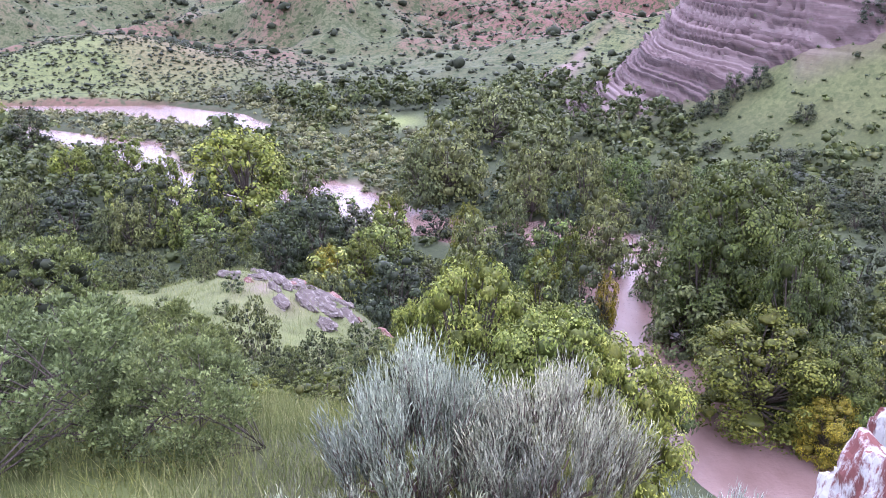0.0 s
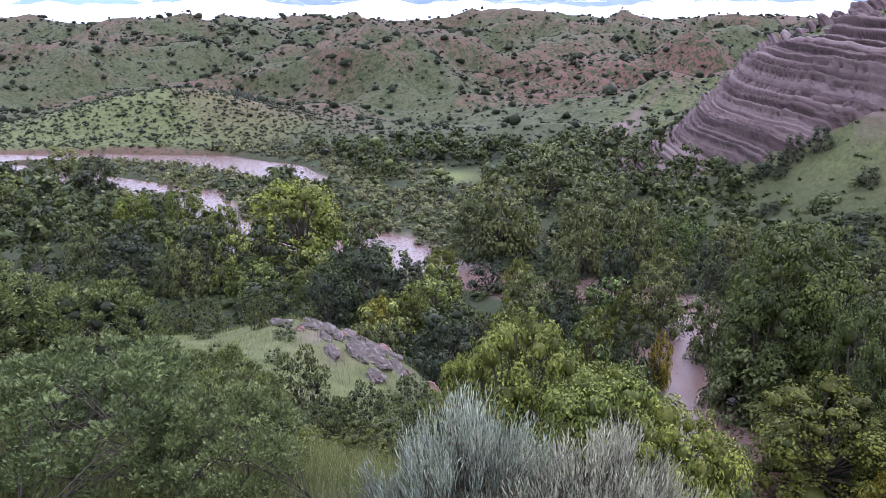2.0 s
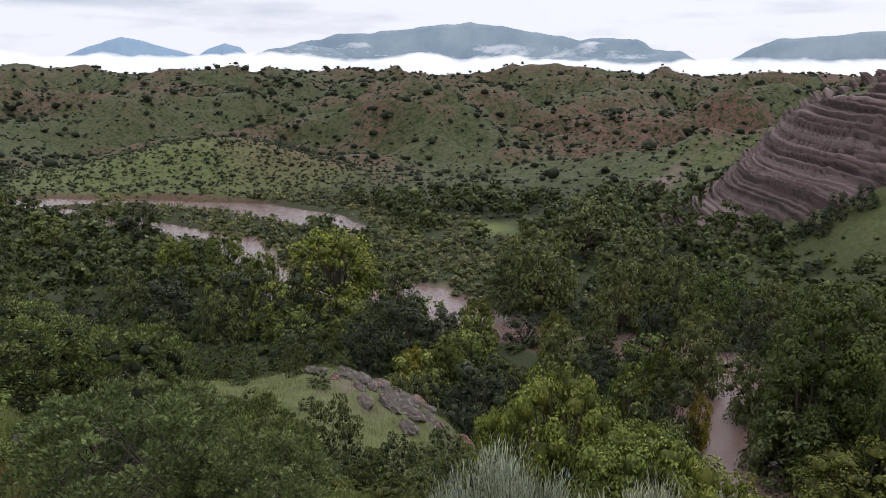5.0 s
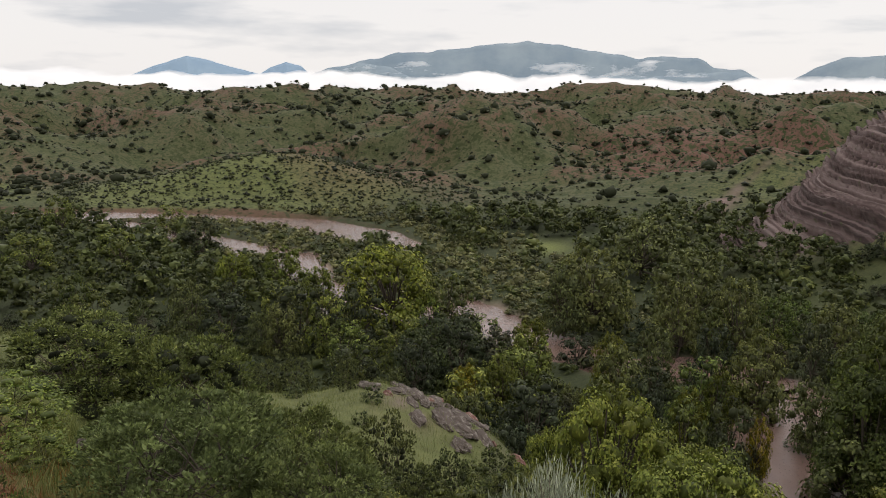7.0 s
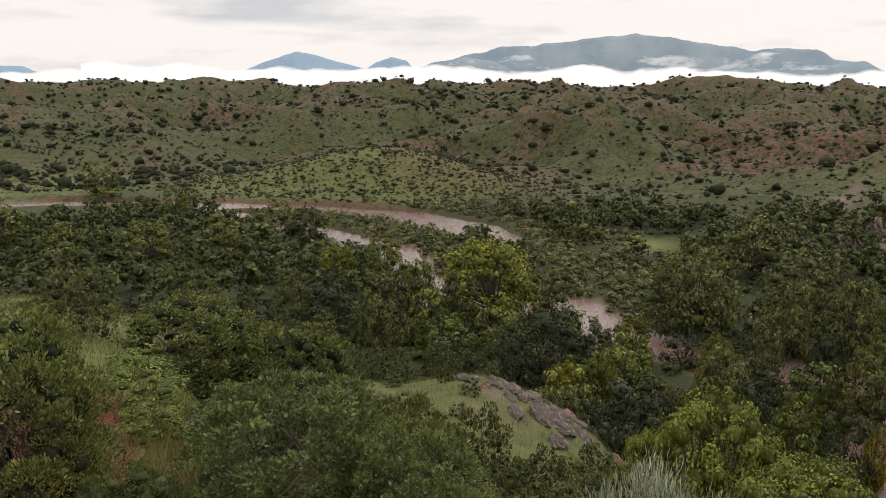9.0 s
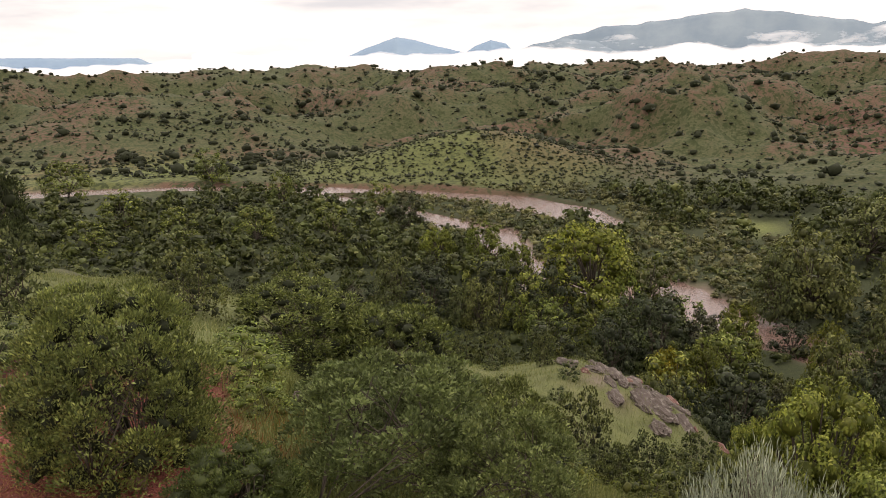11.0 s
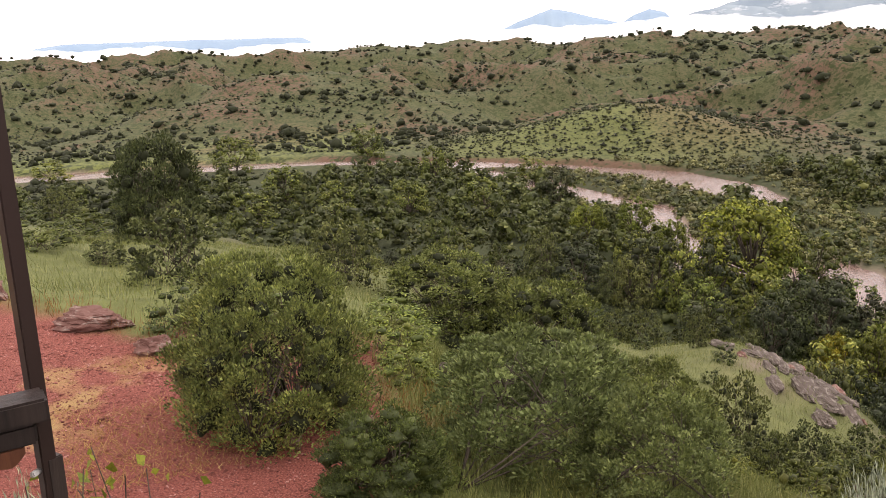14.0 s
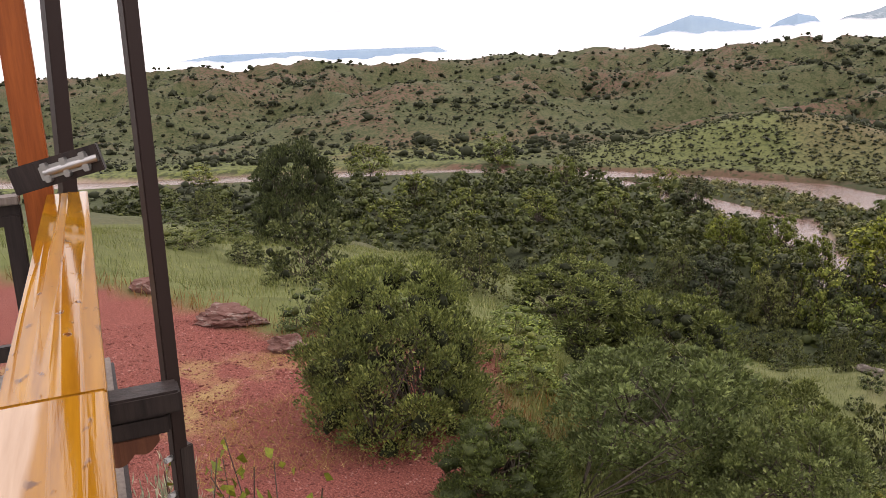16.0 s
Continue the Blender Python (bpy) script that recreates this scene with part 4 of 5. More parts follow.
for x, y, h, w in ((50.6, 170.3, 5, 4.5), (54.5, 168.7, 4, 4.5), (57.2, 166.4, 5.5, 6), (60.6, 167, 6, 5), (64.8, 164.9, 5.5, 6), (45, 172.8, 2.4, 3.5), (68.8, 151.2, 4, 4.5), (81.7, 158, 5, 6), (52.9, 154.6, 2.6, 5), (63.8, 142, 3, 7)):
    plant("oak_tree", SCRUB_SET[0], x, y, h, w, "dark oak at the foot of the bare rock slope", "tree", "oaks below the rock", (0.95, 1.0, 1.0), sink=0.2)


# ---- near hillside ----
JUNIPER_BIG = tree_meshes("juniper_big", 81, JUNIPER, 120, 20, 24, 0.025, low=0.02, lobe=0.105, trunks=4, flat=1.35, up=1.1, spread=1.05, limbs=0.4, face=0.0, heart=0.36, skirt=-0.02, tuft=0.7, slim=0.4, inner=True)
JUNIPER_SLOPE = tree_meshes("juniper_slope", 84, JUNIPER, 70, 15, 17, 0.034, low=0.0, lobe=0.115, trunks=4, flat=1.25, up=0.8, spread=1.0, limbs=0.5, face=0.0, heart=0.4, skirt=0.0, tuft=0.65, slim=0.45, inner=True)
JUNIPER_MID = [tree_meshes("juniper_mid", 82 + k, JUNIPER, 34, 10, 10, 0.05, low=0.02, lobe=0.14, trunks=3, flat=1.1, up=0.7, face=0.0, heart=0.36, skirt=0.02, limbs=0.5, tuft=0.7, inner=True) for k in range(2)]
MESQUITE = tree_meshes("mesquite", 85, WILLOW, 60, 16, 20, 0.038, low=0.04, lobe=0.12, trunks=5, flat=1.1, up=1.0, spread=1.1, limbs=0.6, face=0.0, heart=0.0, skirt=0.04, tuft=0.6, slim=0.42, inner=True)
SHRUB_SET = [tree_meshes("shrub", 86 + k, BROAD, 18, 9, 9, 0.056, low=0.02, lobe=0.19, trunks=4, flat=1.0, up=0.6, spread=1.1, heart=0.5, skirt=0.04, limbs=0.7) for k in range(2)]
DOME_BUSH = tree_meshes("dome_bush", 88, JUNIPER, 80, 16, 18, 0.032, low=0.0, lobe=0.125, trunks=4, flat=0.9, up=0.9, spread=1.15, face=0.0, heart=0.62, slim=0.4)

plant("juniper", JUNIPER_BIG, -7.1, 6.6, 2.15, 2.75, "dense olive-green juniper at the edge of red gravel", "juniper", "", (1.5, 1.68, 1.45), 40)
plant("juniper", JUNIPER_SLOPE, -15.6, 22.5, 2.9, 5.4, "broad olive juniper on the grassy slope", "juniper", "slope junipers", (1.45, 1.56, 1.2), 130)
plant("juniper", JUNIPER_SLOPE, -12.3, 23.6, 4.2, 5.6, "broad olive juniper on the grassy slope", "juniper", "slope junipers", (1.45, 1.54, 1.15), 250)
plant("juniper", JUNIPER_SLOPE, -33.8, 25.0, 5.8, 5.4, "tall dark juniper on the grassy bench", "juniper", "slope junipers", (0.85, 0.9, 0.85), 10)
for k, (x, y, h, w) in enumerate(((-17.8, 20.0, 2.4, 2.9), (-15.1, 11.4, 1.95, 2.4), (-11.7, 39.3, 1.9, 1.35), (-15.8, 43.2, 2.6, 2.6), (-17.6, 42.6, 2.1, 2.0), (-6.1, 24.7, 2.7, 2.2), (-3.9, 24.6, 1.8, 1.6),
                                  (-4.8, 22.7, 1.6, 1.5), (-9.6, 24.0, 2.4, 2.6), (-23.1, 14.9, 0.9, 1.4), (-10.0, 21.4, 2.3, 2.8), (-63.3, 37.5, 3.2, 4.1), (-21.5, 40.5, 2.6, 3.0), (-25.5, 38, 2.2, 2.8))):
    plant("juniper", JUNIPER_MID[k % 2], x, y, h, w, "small dark green juniper in tall grass", "juniper", "slope junipers", (0.95, 1.0, 0.95), sink=0.05)
plant("mesquite_bush", MESQUITE, -4.2, 7.9, 1.55, 2.6, "open grey-green bush with dark twisted branches", "bush", "open bushes", (1.5, 1.68, 1.25), 20)
plant("mesquite_bush", MESQUITE, -2.75, 7.7, 1.15, 1.9, "open grey-green bush with dark twisted branches", "bush", "open bushes", (1.5, 1.68, 1.25), 100)
plant("mesquite_bush", MESQUITE, -4.6, 12.6, 1.9, 2.8, "open grey-green bush with dark twisted branches", "bush", "open bushes", (1.5, 1.66, 1.2), 310)
for x, y, h, w in ((-7.3, 9.1, 0.75, 1.3), (-8.1, 10.4, 0.8, 1.6), (-6.6, 8.6, 0.55, 1.1), (-9.6, 9.4, 0.65, 1.5), (-6.4, 10.6, 0.9, 1.5), (-10.2, 12.6, 0.6, 1.4)):
    plant("leafy_bush", SHRUB_SET[1], x, y, h, w, "light green leafy bush in tall grass", "bush", "light green bushes", (2.0, 2.2, 1.5), sink=0.04)
plant("mesquite_bush", MESQUITE, -5.8, 9.8, 1.05, 2.3, "open grey-green bush with dark twisted branches", "bush", "open bushes", (1.5, 1.7, 1.25), 200)
plant("rosemary_bush", DOME_BUSH, -4.75, 5.7, 1.0, 1.55, "dense dark green domed bush beside red stones", "bush", "", (0.95, 1.1, 0.75))
for k, (x, y, h, w) in enumerate(((-2.9, 9.6, 0.95, 1.3), (-7.5, 21.6, 1.2, 1.5), (-8.3, 24.9, 1.1, 1.7), (-10.9, 8.2, 0.9, 1.2), (-9.1, 34.8, 1.0, 1.35), (-10.5, 29.4, 1.1, 1.2), (-14.2, 38.2, 0.8, 1.4),
                                  (-25.6, 14.4, 1.1, 2.5), (-38.6, 23.8, 1.7, 3.5), (-8.5, 30.7, 0.8, 1.0), (-7.6, 23.8, 2.2, 2.3), (-30, 18, 1.0, 2.2), (-45, 30, 1.5, 3.5), (-52, 28, 1.5, 3.2))):
    plant("shrub", SHRUB_SET[k % 2], x, y, h, w, "leafy green shrub on the grassy hillside", "shrub", "hillside shrubs", (1.35, 1.4, 1.1) if k in (3, 7, 8, 11) else (0.55, 0.42, 0.6) if k == 1 else (1.1, 1.15, 0.95), sink=0.05)
sx, sy = scatter(120, -3, 36, 10.5, 34, 33, lambda x, y: (1 - step(np.hypot(x, y), 24, 28) * step(np.degrees(np.arctan2(-x, y)), 6, 9)) * (1 - step(np.degrees(np.arctan2(-x, y)), 29, 32)))
for k, (x, y) in enumerate(zip(sx, sy)):
    d = math.hypot(x, y)
    h = rng.uniform(0.55, 1.0) * (0.9 + d * 0.025)
    kind = rng.uniform()
    if kind < 0.45:
        plant("shrub", SHRUB_SET[k % 2], x, y, h, h * rng.uniform(1.1, 1.6), "leafy green shrub on the grassy hillside", "shrub", "hillside shrubs", (1.25, 1.25, 0.9), sink=0.05)
    elif kind < 0.8:
        plant("juniper", JUNIPER_MID[k % 2], x, y, h * 1.4, h * 1.4, "small dark green juniper in tall grass", "juniper", "slope junipers", (1.05, 1.1, 0.95), sink=0.05)
    else:
        plant("shrub", SHRUB_SET[k % 2], x, y, h * 0.8, h, "yellow-green shrub on the grassy hillside", "shrub", "hillside shrubs", (1.9, 1.8, 0.8), sink=0.05)


def sage_meshes(seed, plumes, stems):
    """Sagebrush: fans of fine upright grey stems on woody branches; 1 high and about 2 wide."""
    r = np.random.default_rng(seed)
    wood, grey = [], []
    tone = []
    for k in range(plumes):
        a, out = k * 2.4 + r.uniform(-0.3, 0.3), math.sqrt((k + 0.5) / plumes) * r.uniform(0.8, 1.1)
        foot = np.array([0.06 * math.cos(a), 0.06 * math.sin(a), 0.0])
        hub = np.array([math.cos(a) * out * 0.66, math.sin(a) * out * 0.66, 0.04 + 0.36 * (1 - out) + r.uniform(-0.05, 0.12)])
        wood.append(limb(foot, hub, 0.014, 0.006, 0.35, 5, r))
        n = stems
        lean = unit(np.stack([math.cos(a) * out * 0.42 + r.normal(0, 0.15, n), math.sin(a) * out * 0.42 + r.normal(0, 0.15, n), np.ones(n)], 1))
        size = r.uniform(0.75, 1.2) * (0.40 + 0.16 * (1 - 0.6 * out)) * r.uniform(0.72, 1.1, (n, 1))
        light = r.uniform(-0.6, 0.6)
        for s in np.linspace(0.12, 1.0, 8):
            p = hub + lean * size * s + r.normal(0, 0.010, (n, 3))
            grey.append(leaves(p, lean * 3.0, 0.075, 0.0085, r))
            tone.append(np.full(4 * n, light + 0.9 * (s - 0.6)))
        for q in range(0, n, 4):
            wood.append(tube(np.array([hub, hub + lean[q] * size[q] * 0.9]), [0.005, 0.0015], 3))
    v, f = join(wood)
    v2, f2 = join(grey)
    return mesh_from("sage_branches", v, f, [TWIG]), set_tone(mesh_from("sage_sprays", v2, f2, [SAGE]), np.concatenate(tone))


TWIG = bark("sage_bark", (0.07, 0.045, 0.035), (0.17, 0.12, 0.10))
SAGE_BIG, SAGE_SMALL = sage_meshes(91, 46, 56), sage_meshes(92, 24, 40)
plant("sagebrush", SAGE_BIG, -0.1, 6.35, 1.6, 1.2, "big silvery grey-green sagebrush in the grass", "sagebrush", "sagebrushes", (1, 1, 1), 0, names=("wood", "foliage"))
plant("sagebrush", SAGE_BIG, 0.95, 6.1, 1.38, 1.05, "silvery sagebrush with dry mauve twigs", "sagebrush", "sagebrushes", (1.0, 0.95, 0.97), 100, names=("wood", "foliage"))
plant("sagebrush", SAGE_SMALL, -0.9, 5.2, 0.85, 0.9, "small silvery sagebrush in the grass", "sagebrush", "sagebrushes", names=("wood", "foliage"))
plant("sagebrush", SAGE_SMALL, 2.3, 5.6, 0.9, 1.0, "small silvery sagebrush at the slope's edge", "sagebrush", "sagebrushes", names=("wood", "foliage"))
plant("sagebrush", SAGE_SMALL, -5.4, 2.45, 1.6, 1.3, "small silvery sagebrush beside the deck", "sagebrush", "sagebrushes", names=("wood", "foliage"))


def blades(name, x, y, high, wide, mat, label, category, seed, lean=0.35):
    """Grass: single bent blades."""
    r = np.random.default_rng(seed)
    n = len(x)
    p = np.stack([x, y, land(x, y)], 1)
    h = (high * r.uniform(0.5, 1.4, n))[:, None]
    d = np.stack([r.normal(0, lean, n), r.normal(0, lean, n), np.ones(n)], 1)
    side = unit(np.cross(d, r.normal(0, 1, (n, 3)))) * wide
    v = np.stack([p - side, p + side, p + d * h], 1).reshape(-1, 3)
    return tagged(new(name, mesh_from(name, v, np.arange(3 * n).reshape(n, 3), [mat])), label, category, kind="stuff")


def grassy(x, y):
    r, az = np.hypot(x, y), np.degrees(np.arctan2(-x, y))
    pad = step(az, 37, 41) * step(r, 13.4 + 0.34 * np.clip(az - 53, 0, 30), 12.3 + 0.34 * np.clip(az - 53, 0, 30))
    return (1 - pad) * (0.5 + 0.5 * step(fbm(x, y, 2.5, 3, 71), -0.3, 0.3))


gx, gy = scatter(80000, -30, 40, 4.5, 15, 41, grassy)
blades("grass", gx, gy, 0.30, 0.005, GRASS, "tall pale green grass on the hillside", "grass", 42, 0.28)
gx, gy = scatter(62000, 0, 72, 13, 48, 43, grassy)
blades("meadow_grass", gx, gy, 0.30, 0.007, GRASS, "tall green meadow grass on the bench", "grass", 44)
gx, gy = scatter(5200, 44, 72, 11.5, 20, 45, lambda x, y: step(np.abs(np.hypot(x, y) - 13.0 - 0.34 * np.clip(np.degrees(np.arctan2(-x, y)) - 53, 0, 30)), 0.8, 0.3))
blades("dry_stalks", gx, gy, 0.26, 0.006, STRAW, "rusty brown dry weed stalks along the gravel's edge", "dry weeds", 46, 0.3)
gx, gy = scatter(380, 33, 39.5, 9.0, 10.6, 47, lambda x, y: 0 * x + 1)
blades("dry_stalks", gx, gy, 0.24, 0.004, STRAW, "rusty brown dry weeds beside a red stone", "dry weeds", 48, 0.4)
gx, gy = scatter(9000, 47, 70, 8.6, 12.5, 49, lambda x, y: step(fbm(x, y, 1.6, 3, 73), 0.05, 0.35) * 0.9)
blades("dry_grass", gx, gy, 0.09, 0.003, foliage("straw_grass", (0.22, 0.13, 0.05), (0.42, 0.28, 0.11), (0.55, 0.42, 0.2)), "flattened straw-coloured grass on red gravel", "dry grass", 50, 0.9)


def boulder(name, x, y, size, seed, mat, label, category="rock", group="", lift=0.3, turn=0.0, beds=0):
    """A worn stone with broken faces."""
    bm = bmesh.new()
    bmesh.ops.create_icosphere(bm, subdivisions=(6 if size[2] > 1 else 5 if y < 20 else 4) if beds else 3, radius=0.5)
    r = random.Random(seed)
    cuts = [(Vector((r.gauss(0, 1), r.gauss(0, 1), r.gauss(0, 0.8))).normalized(), r.uniform(0.2, 0.4)) for _ in range(16)]
    for v in bm.verts:
        for n, d in cuts:
            over = v.co.dot(n) - d
            if over > 0:
                v.co -= n * over * 0.97
        if beds:
            layer = (v.co.z + 0.02 * noise.noise(v.co * 6)) * beds
            hard = abs(math.sin(math.floor(layer) * 12.9898 + seed) * 43758.5453) % 1.0
            groove = min(1.0, 6 * min(layer % 1.0, 1 - layer % 1.0))
            wide = (1 - 0.10 * (1 - groove)) * (0.92 + 0.14 * hard) + 0.05 * noise.fractal(v.co * 11 + Vector((seed, 3, 0)), 0.9, 2.0, 4)
            v.co.x, v.co.y = v.co.x * wide, v.co.y * wide
        v.co += v.co.normalized() * 0.085 * noise.fractal(v.co * 5 + Vector((seed, 0, 0)), 0.8, 2.0, 4)
    me = bpy.data.meshes.new(name)
    bm.to_mesh(me)
    bm.free()
    me.materials.append(mat)
    ob = new(name, me)
    sx_, sy_, sz_ = size
    ob.matrix_basis = pose(x, y, float(land(x, y)) + sz_ * (lift - 0.1), r.uniform(-8, 8), r.uniform(-8, 8), turn) @ Matrix.Diagonal((sx_, sy_, sz_, 1))
    return tagged(ob, label, category, group)


boulder("boulder", -5.85, 6.75, (0.5, 0.42, 0.5), 3, REDSTONE, "reddish rough boulder at the gravel's edge", group="gravel stones")
boulder("boulder", -6.45, 6.15, (0.42, 0.34, 0.42), 4, REDSTONE, "reddish rough boulder under the juniper", group="gravel stones")
boulder("flat_stone", -12.2, 7.5, (1.9, 0.8, 0.6), 5, REDSTONE, "long flat red stone edging the gravel", group="gravel stones", turn=25, beds=5)
boulder("flat_stone", -10.4, 7.35, (1.0, 0.6, 0.5), 15, REDSTONE, "broken red stone edging the gravel", group="gravel stones", turn=50, beds=4)
boulder("flat_stone", -15.2, 7.4, (1.2, 0.7, 0.5), 6, REDSTONE, "flat red stone edging the gravel", group="gravel stones", turn=15)
boulder("flat_stone", -10.6, 8.2, (0.8, 0.5, 0.4), 7, REDSTONE, "flat red stone edging the gravel", group="gravel stones", turn=60)
boulder("pale_stone", -6.3, 9.1, (0.4, 0.3, 0.3), 8, PALESTONE, "pale weathered stone in green bushes", group="pale stones", lift=0.9)
boulder("rock_ledge", 4.05, 6.0, (2.5, 2.3, (36.78 - float(land(4.05, 6.0))) / 0.62), 9, LICHEN, "lichen-spotted pinkish rock ledge at the drop", group="cliff rocks", beds=9)
boulder("rock_ledge", 5.35, 7.0, (2.3, 2.2, (37.12 - float(land(5.35, 7.0))) / 0.62), 10, LICHEN, "lichen-spotted red rock ledge at the drop", group="cliff rocks", beds=8)
OUTCROP = ((-9.4, 44.5), (-3.2, 32.5))
for k in range(64):
    s, across = rng.uniform(), rng.normal(0, 0.5)
    px_, py_ = OUTCROP[0][0] + s * (OUTCROP[1][0] - OUTCROP[0][0]), OUTCROP[0][1] + s * (OUTCROP[1][1] - OUTCROP[0][1])
    w_ = rng.uniform(0.5, 1.2) * (1.6 if k % 7 == 0 else 1.0)
    boulder("rock_slab", px_ + 2.0 * across + rng.normal(0, 0.3), py_ + 1.2 * across + rng.normal(0, 0.6), (w_ * 2.0, w_ * 0.9, rng.uniform(0.35, 0.6)), 100 + k, REDSTONE if k % 9 == 0 else PALESTONE, "weathered grey-pink rock slab on the spur's edge", group="outcrop slabs", turn=rng.uniform(-68, -54), lift=0.26, beds=4 if k % 2 else 3)


def sprout(x, y, high, seed, label):
    """A young vine: thin stems with broad leaves."""
    r = np.random.default_rng(seed)
    ob = new("grape_sprout")
    ob.matrix_basis = pose(x, y, float(land(x, y)))
    wood, green = [], []
    for k in range(13):
        top = np.array([r.normal(0, 0.35), r.normal(0, 0.25), high * r.uniform(0.6, 1.0)])
        wood.append(limb((0.1 * r.normal(), 0.1 * r.normal(), 0), top, 0.008, 0.004, 0.3, 6, r))
        for s in np.linspace(0.3, 1, 18):
            p = np.repeat((top * s + r.normal(0, 0.05, 3))[None], 1, 0)
            green.append(leaves(p, r.normal(0, 1, (1, 3)) + np.array([0, 0, 0.3]), 0.085, 0.08, r))
    v, f = join(wood)
    part("stem", mesh_from("sprout_stems", v, f, [BARK]), ob)
    v, f = join(green)
    lv = part("foliage", mesh_from("sprout_leaves", v, f, [COTTON]), ob)
    lv.color = (1.3, 1.25, 0.9, 1)
    return tagged(ob, label, "vine")


sprout(-4.4, 2.85, 1.95, 5, "young yellow-green vine shoots over red gravel")
sprout(-4.5, 2.4, 1.9, 6, "young yellow-green vine shoots over red gravel")


def loose_stones(x, y, size, mat, label, seed):
    """Loose gravel: small eight-sided stones lying on the ground."""
    r = np.random.default_rng(seed)
    n = len(x)
    p = np.stack([x, y, land(x, y) + 0.15 * size], 1)[:, None, :]
    axes = np.array(((1, 0, 0), (0, 1, 0), (-1, 0, 0), (0, -1, 0), (0, 0, 0.6), (0, 0, -0.6)))
    a = r.uniform(0, 2 * math.pi, n)
    rough = axes[None] * r.uniform(0.5, 1.3, (n, 6, 1)) + r.normal(0, 0.15, (n, 6, 3))
    turned = np.stack([rough[..., 0] * np.cos(a)[:, None] - rough[..., 1] * np.sin(a)[:, None], rough[..., 0] * np.sin(a)[:, None] + rough[..., 1] * np.cos(a)[:, None], rough[..., 2]], 2)
    v = (p + turned * (size * r.lognormal(0, 0.4, n))[:, None, None]).reshape(-1, 3)
    f = np.array(((0, 1, 4), (1, 2, 4), (2, 3, 4), (3, 0, 4), (1, 0, 5), (2, 1, 5), (3, 2, 5), (0, 3, 5)))
    faces = (f[None] + 6 * np.arange(n)[:, None, None]).reshape(-1, 3)
    return tagged(new("gravel", mesh_from("gravel", v, faces, [mat])), label, "gravel", kind="stuff")


def graveled(x, y):
    dist, bear = np.hypot(x, y), np.degrees(np.arctan2(-x, y))
    edge = 12.5 + 0.9 * fbm(x, y, 4, 3, 51) + 0.34 * np.clip(bear - 53, 0, 30)
    return step(edge - dist, -0.3, 0.5) * step(bear + 6 * fbm(x, y, 3, 2, 52), 38, 42)


kx, ky = scatter(22000, 36, 74, 3.5, 15, 61, graveled)
half = len(kx) // 2
loose_stones(kx[:half], ky[:half], 0.015, stone("dark_gravel", (0.09, 0.028, 0.022), (0.22, 0.07, 0.055), (0.32, 0.12, 0.10)), "loose crushed dark red gravel", 62)
loose_stones(kx[half:], ky[half:], 0.014, stone("pale_gravel", (0.18, 0.06, 0.046), (0.34, 0.13, 0.10), (0.46, 0.24, 0.20)), "loose crushed pinkish red gravel", 63)


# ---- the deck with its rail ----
def varnished(name, sheen):
    """Amber varnish with rain standing on it; its inner edge can carry a reflection painted pale."""
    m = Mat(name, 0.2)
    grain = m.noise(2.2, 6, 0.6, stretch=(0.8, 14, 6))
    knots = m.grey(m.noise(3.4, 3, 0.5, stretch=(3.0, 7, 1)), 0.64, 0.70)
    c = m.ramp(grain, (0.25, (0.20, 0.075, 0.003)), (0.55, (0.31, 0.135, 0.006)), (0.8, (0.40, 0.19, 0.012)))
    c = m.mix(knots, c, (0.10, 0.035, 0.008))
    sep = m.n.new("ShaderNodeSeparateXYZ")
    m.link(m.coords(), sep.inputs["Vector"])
    patchy = m.noise(1.1, 5, 0.75, stretch=(0.22, 1.2, 1))
    edge = m.math("ADD", m.math("MULTIPLY", sep.outputs["Y"], 4.0), m.math("MULTIPLY", patchy, 0.75))
    # Mask of the pale band: a reflection put into the wood's colour.
    dry = m.grey(edge, 0.95 - 0.5 * sheen, 1.0 - 0.5 * sheen)
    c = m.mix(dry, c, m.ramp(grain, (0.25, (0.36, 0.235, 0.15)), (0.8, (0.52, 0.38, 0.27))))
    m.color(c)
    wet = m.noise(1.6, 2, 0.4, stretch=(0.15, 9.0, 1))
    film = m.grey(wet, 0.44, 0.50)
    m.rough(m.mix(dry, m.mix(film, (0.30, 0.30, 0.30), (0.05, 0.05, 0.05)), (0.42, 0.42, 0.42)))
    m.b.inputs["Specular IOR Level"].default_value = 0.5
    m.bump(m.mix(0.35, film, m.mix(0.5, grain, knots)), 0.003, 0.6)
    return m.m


def timber(name, a, b, rough=0.6):
    m = Mat(name, rough)
    grain = m.noise(3.0, 6, 0.65, stretch=(9, 9, 0.7))
    m.color(m.ramp(grain, (0.3, a), (0.7, b)))
    m.bump(grain, 0.003)
    return m.m


VARNISH, SHEEN_VARNISH = varnished("wet_varnished_wood", 0.0), varnished("sheen_varnished_wood", 1.0)
POSTWOOD = timber("orange_stained_post", (0.2, 0.045, 0.01), (0.36, 0.095, 0.02), 0.4)
DARKWOOD = timber("dark_weathered_timber", (0.012, 0.009, 0.009), (0.045, 0.032, 0.028), 0.5)
REDWOOD = timber("redbrown_timber", (0.07, 0.025, 0.014), (0.16, 0.06, 0.03), 0.6)
BOARD = timber("grey_deck_boards", (0.12, 0.095, 0.08), (0.24, 0.2, 0.17), 0.6)
IRON = Mat("brown_painted_iron", 0.45).color((0.028, 0.016, 0.014)).m
STEEL = Mat("worn_steel", 0.35, 0.9).color((0.42, 0.41, 0.40)).m


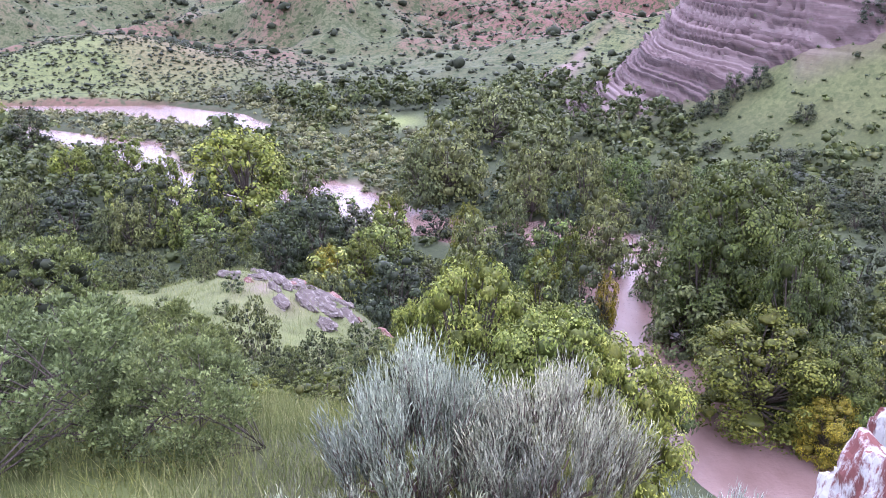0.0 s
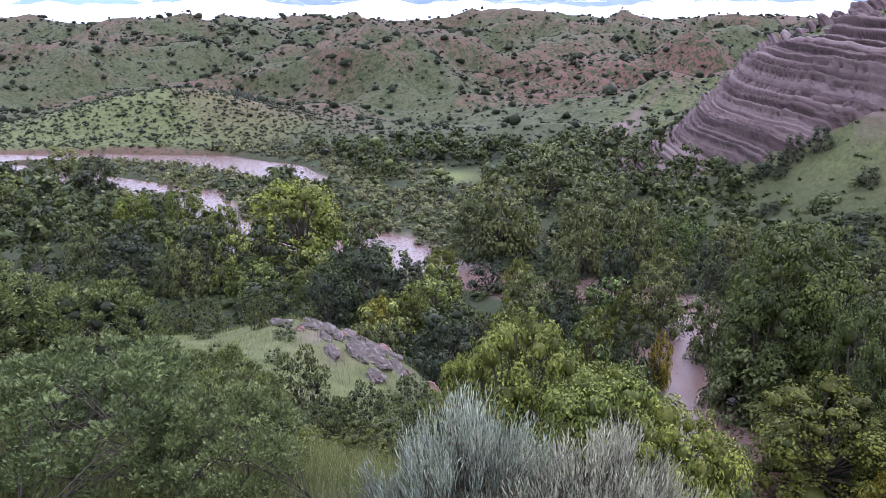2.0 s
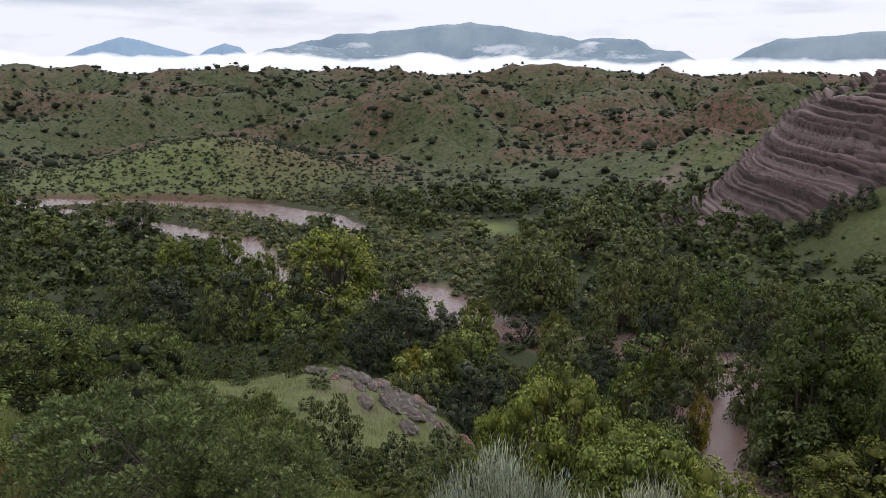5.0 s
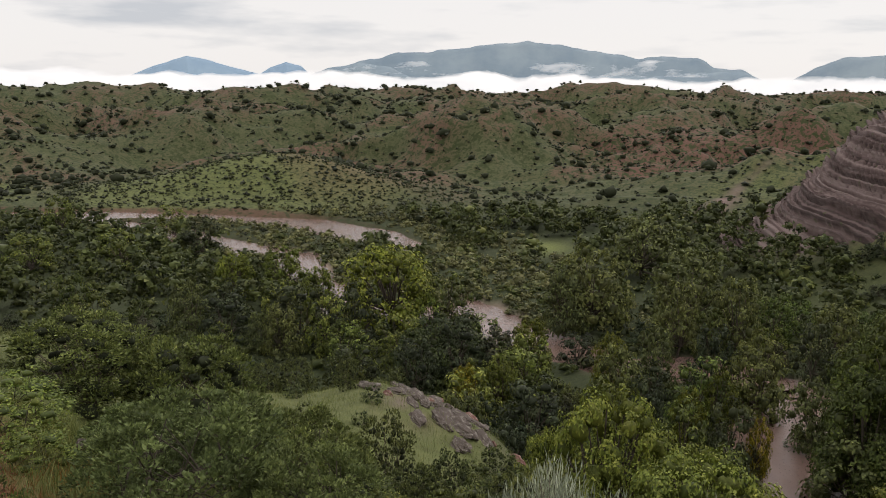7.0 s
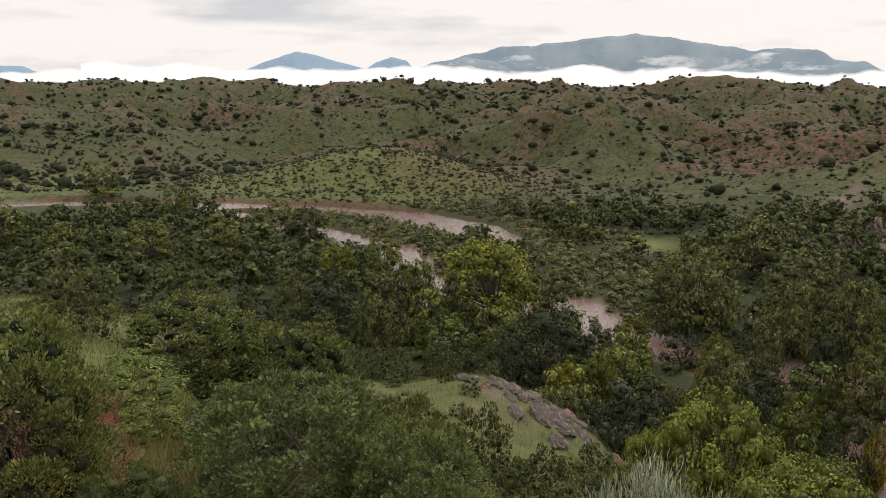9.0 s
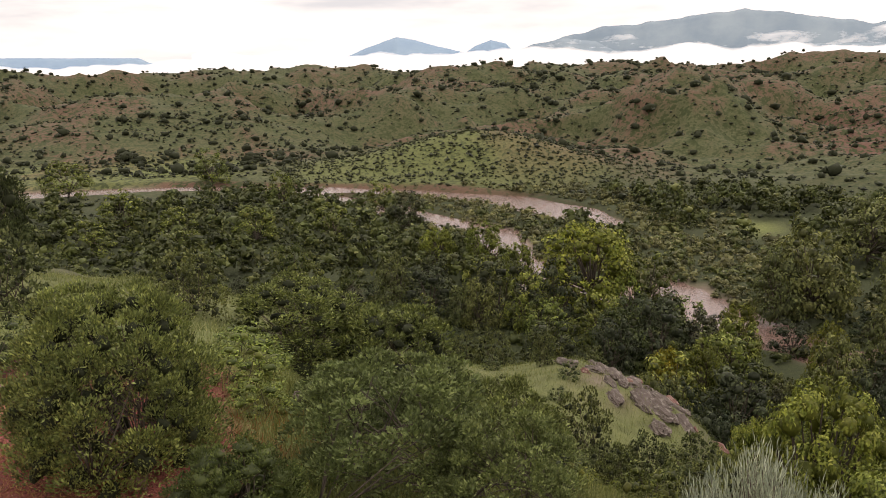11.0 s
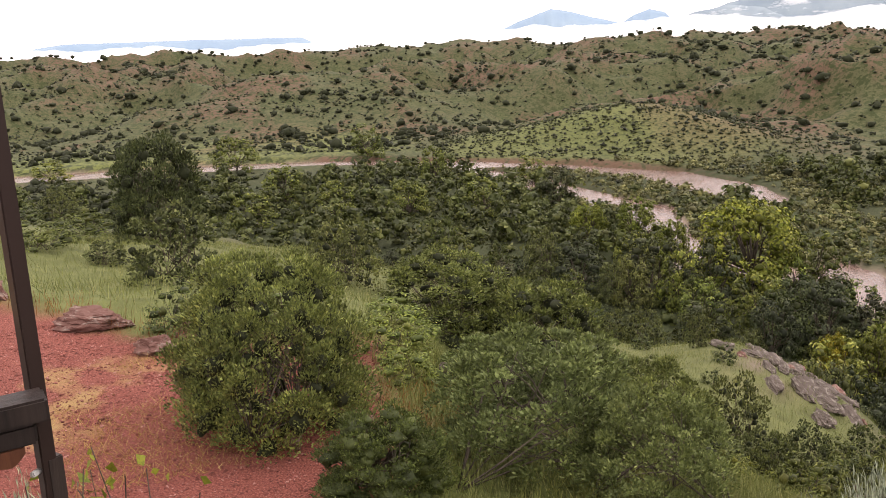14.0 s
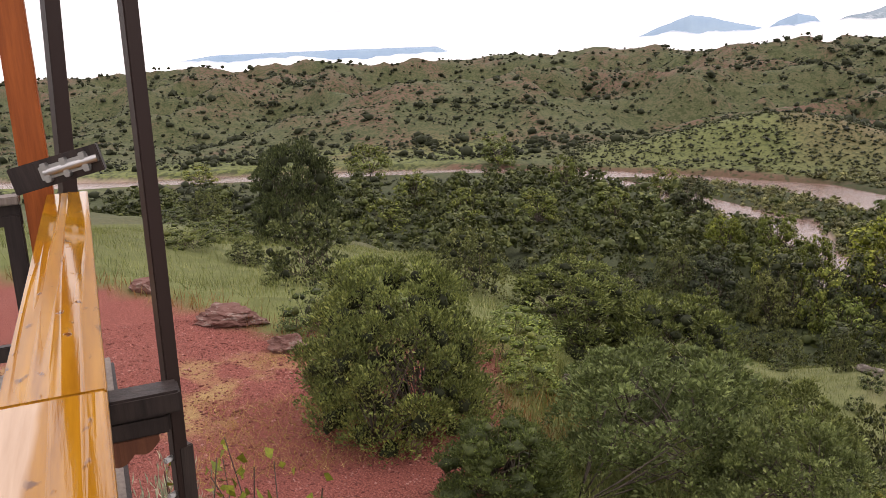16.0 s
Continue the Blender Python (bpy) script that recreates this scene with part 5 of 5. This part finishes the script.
def block(name, size, m, parent, mat, bevel=0.006, label=""):
    """A bevelled block of that size, centred at the pose m."""
    bm = bmesh.new()
    bmesh.ops.create_cube(bm, size=1.0)
    bmesh.ops.scale(bm, vec=size, verts=bm.verts)
    bmesh.ops.bevel(bm, geom=list(bm.edges), offset=bevel, segments=2, affect="EDGES")
    me = bpy.data.meshes.new(name)
    bm.to_mesh(me)
    bm.free()
    me.materials.append(mat)
    ob = part(name, me, parent, label)
    ob.matrix_basis = m
    return ob


# Local frame: x runs along the rail away from the camera, y to its inner side, z is height.
RAIL = pose(0, 0, 0, 0, 0, 90 + 66.3)
TOP, LENGTH = 39.25, 5.0
deck = new("deck")
deck.matrix_basis = RAIL
for k in range(24):
    block("board", (9.6, 0.135, 0.03), pose(0.4, 0.09 + 0.14 * k, 38.19), deck, BOARD, 0.004)
block("rim_beam", (9.6, 0.05, 0.24), pose(0.4, 0.03, 38.05), deck, DARKWOOD)
for x in (-4.2, 0.4, 4.95):
    for y in (0.15, 3.3):
        block("pier", (0.15, 0.15, 2.9), pose(x, y, 36.72), deck, DARKWOOD)
tagged(deck, "raised timber deck with grey boards", "deck")

rail = new("deck_rail")
rail.matrix_basis = RAIL
block("cap", (3.19, 0.206, 0.045), pose(3.39, 0.115, TOP - 0.0225), rail, VARNISH, 0.004, "wet varnished orange wooden rail cap")
block("cap", (6.0, 0.206, 0.045), pose(-1.21, 0.115, TOP - 0.0235), rail, SHEEN_VARNISH, 0.004, "amber wooden rail cap, painted pale reflection on its inner edge")
block("lower_rail", (9.2, 0.045, 0.09), pose(0.4, 0.13, 38.36), rail, DARKWOOD)
for x in (-4.1, -1.5, 1.1, 3.4):
    block("rail_post", (0.08, 0.08, 1.0), pose(x, 0.14, 38.70), rail, DARKWOOD)
tagged(rail, "varnished wooden deck rail wet from rain", "railing")

post = new("deck_post")
post.matrix_basis = RAIL @ pose(5.1, 0.26, 0)
block("shaft", (0.15, 0.15, 5.0), pose(0, 0, 40.72), post, POSTWOOD, 0.008)
tagged(post, "square orange-stained wooden post on the deck", "post")

bolt = new("sliding_bolt")
bolt.matrix_basis = pose(-4.36, 1.764, 39.411) @ Matrix.Rotation(math.atan2(0.318, 0.289), 4, "Z") @ Matrix.Rotation(-math.atan2(0.104, 0.43), 4, "Y")
block("backing", (0.47, 0.04, 0.14), pose(0, 0, 0), bolt, DARKWOOD, 0.004, "dark weathered wooden backing board")
block("plate", (0.26, 0.006, 0.07), pose(0.05, -0.024, 0.0), bolt, STEEL, 0.002)
v, f = tube(np.array([(-0.05, -0.045, 0), (0.23, -0.045, 0)]), [0.02, 0.02], 10)
part("barrel", mesh_from("barrel", v, f, [STEEL]), bolt)
for x in (-0.04, 0.06, 0.16):
    block("bracket", (0.03, 0.05, 0.1), pose(x, -0.036, 0), bolt, STEEL, 0.004)
tagged(bolt, "steel barrel bolt on a dark wooden board", "bolt")


def bar(name, a, b, thick, parent, mat, label=""):
    """A square bar from a to b."""
    a, b = Vector(a), Vector(b)
    m = Matrix.Translation((a + b) / 2) @ (b - a).to_track_quat("Z", "Y").to_matrix().to_4x4() @ Matrix.Rotation(radians(20), 4, "Z")
    return block(name, (thick, thick, (b - a).length), m, parent, mat, 0.003, label)


P1, P2, P3, P4 = Vector((-1.87, 0.96, 38.804)), Vector((-1.862, 0.976, 40.045)), Vector((-5.019, 2.074, 39.23)), Vector((-4.998, 2.123, 40.299))
stay = new("iron_upright")
bar("bar", P1 + (P1 - P2) * 0.12, P2 + (P2 - P1) * 1.6, 0.036, stay, IRON)
bar("foot", P1 + (P1 - P2) * 1.6 + Vector((0.0, 0.0, 0.0)), P1 - (P1 - P2) * 0.12 + Vector((0.0, 0.012, 0)), 0.04, stay, DARKWOOD, "weathered wooden lower strut")
for s in (0.02, 0.1):
    bar("screw", P1 - (P1 - P2) * s + Vector((0.0, -0.018, 0)), P1 - (P1 - P2) * s + Vector((0.008, -0.045, 0)), 0.014, stay, STEEL)
tagged(stay, "dark brown iron upright beside the deck rail", "upright", "iron uprights")
stay = new("iron_upright")
bar("bar", P3 + (P3 - P4) * 1.0, P4 + (P4 - P3) * 1.0, 0.085, stay, IRON)
tagged(stay, "dark brown iron upright beyond the deck post", "upright", "iron uprights")

bracket = new("rail_bracket")
bracket.matrix_basis = RAIL @ pose(2.03, -0.035, 0)
block("beam", (0.09, 0.22, 0.055), pose(0, 0.0, 39.115), bracket, DARKWOOD, 0.006, "black weathered timber arm")
block("beam", (0.075, 0.19, 0.05), pose(0.01, 0.015, 39.058), bracket, DARKWOOD, 0.006, "black weathered timber arm")
bm = bmesh.new()
prof = [(0.09, 39.033), (-0.05, 39.033)] + [(-0.05 + 0.14 * s, 39.02 - 0.05 * s - 0.016 * abs(math.sin(s * 7.5))) for s in np.linspace(0, 1, 15)]
ring = [bm.verts.new((-0.03, y, z)) for y, z in prof]
face = bm.faces.new(ring)
ext = bmesh.ops.extrude_face_region(bm, geom=[face])
bmesh.ops.translate(bm, vec=(0.06, 0, 0), verts=[g for g in ext["geom"] if isinstance(g, bmesh.types.BMVert)])
bmesh.ops.recalc_face_normals(bm, faces=bm.faces)
me = bpy.data.meshes.new("corbel")
bm.to_mesh(me)
bm.free()
me.materials.append(REDWOOD)
part("corbel", me, bracket, "red-brown scroll-cut corbel")
tagged(bracket, "black timber bracket with a scroll-cut corbel", "bracket")

side = new("side_rail")
side.matrix_basis = RAIL @ pose(5.1, 0.35, 0)
block("cap", (0.15, 2.9, 0.045), pose(0, 1.46, TOP - 0.0225), side, BOARD, 0.006, "pale grey rail cap")
block("beam", (0.06, 2.9, 0.12), pose(0, 1.46, TOP - 0.107), side, DARKWOOD)
for y in (0.06, 1.5, 2.8):
    block("rail_post", (0.09, 0.09, 0.94), pose(0, y, 38.675), side, DARKWOOD)
block("lower_rail", (0.06, 2.9, 0.09), pose(0.002, 1.46, 38.36), side, DARKWOOD)
tagged(side, "dark wooden side rail of the deck", "railing")
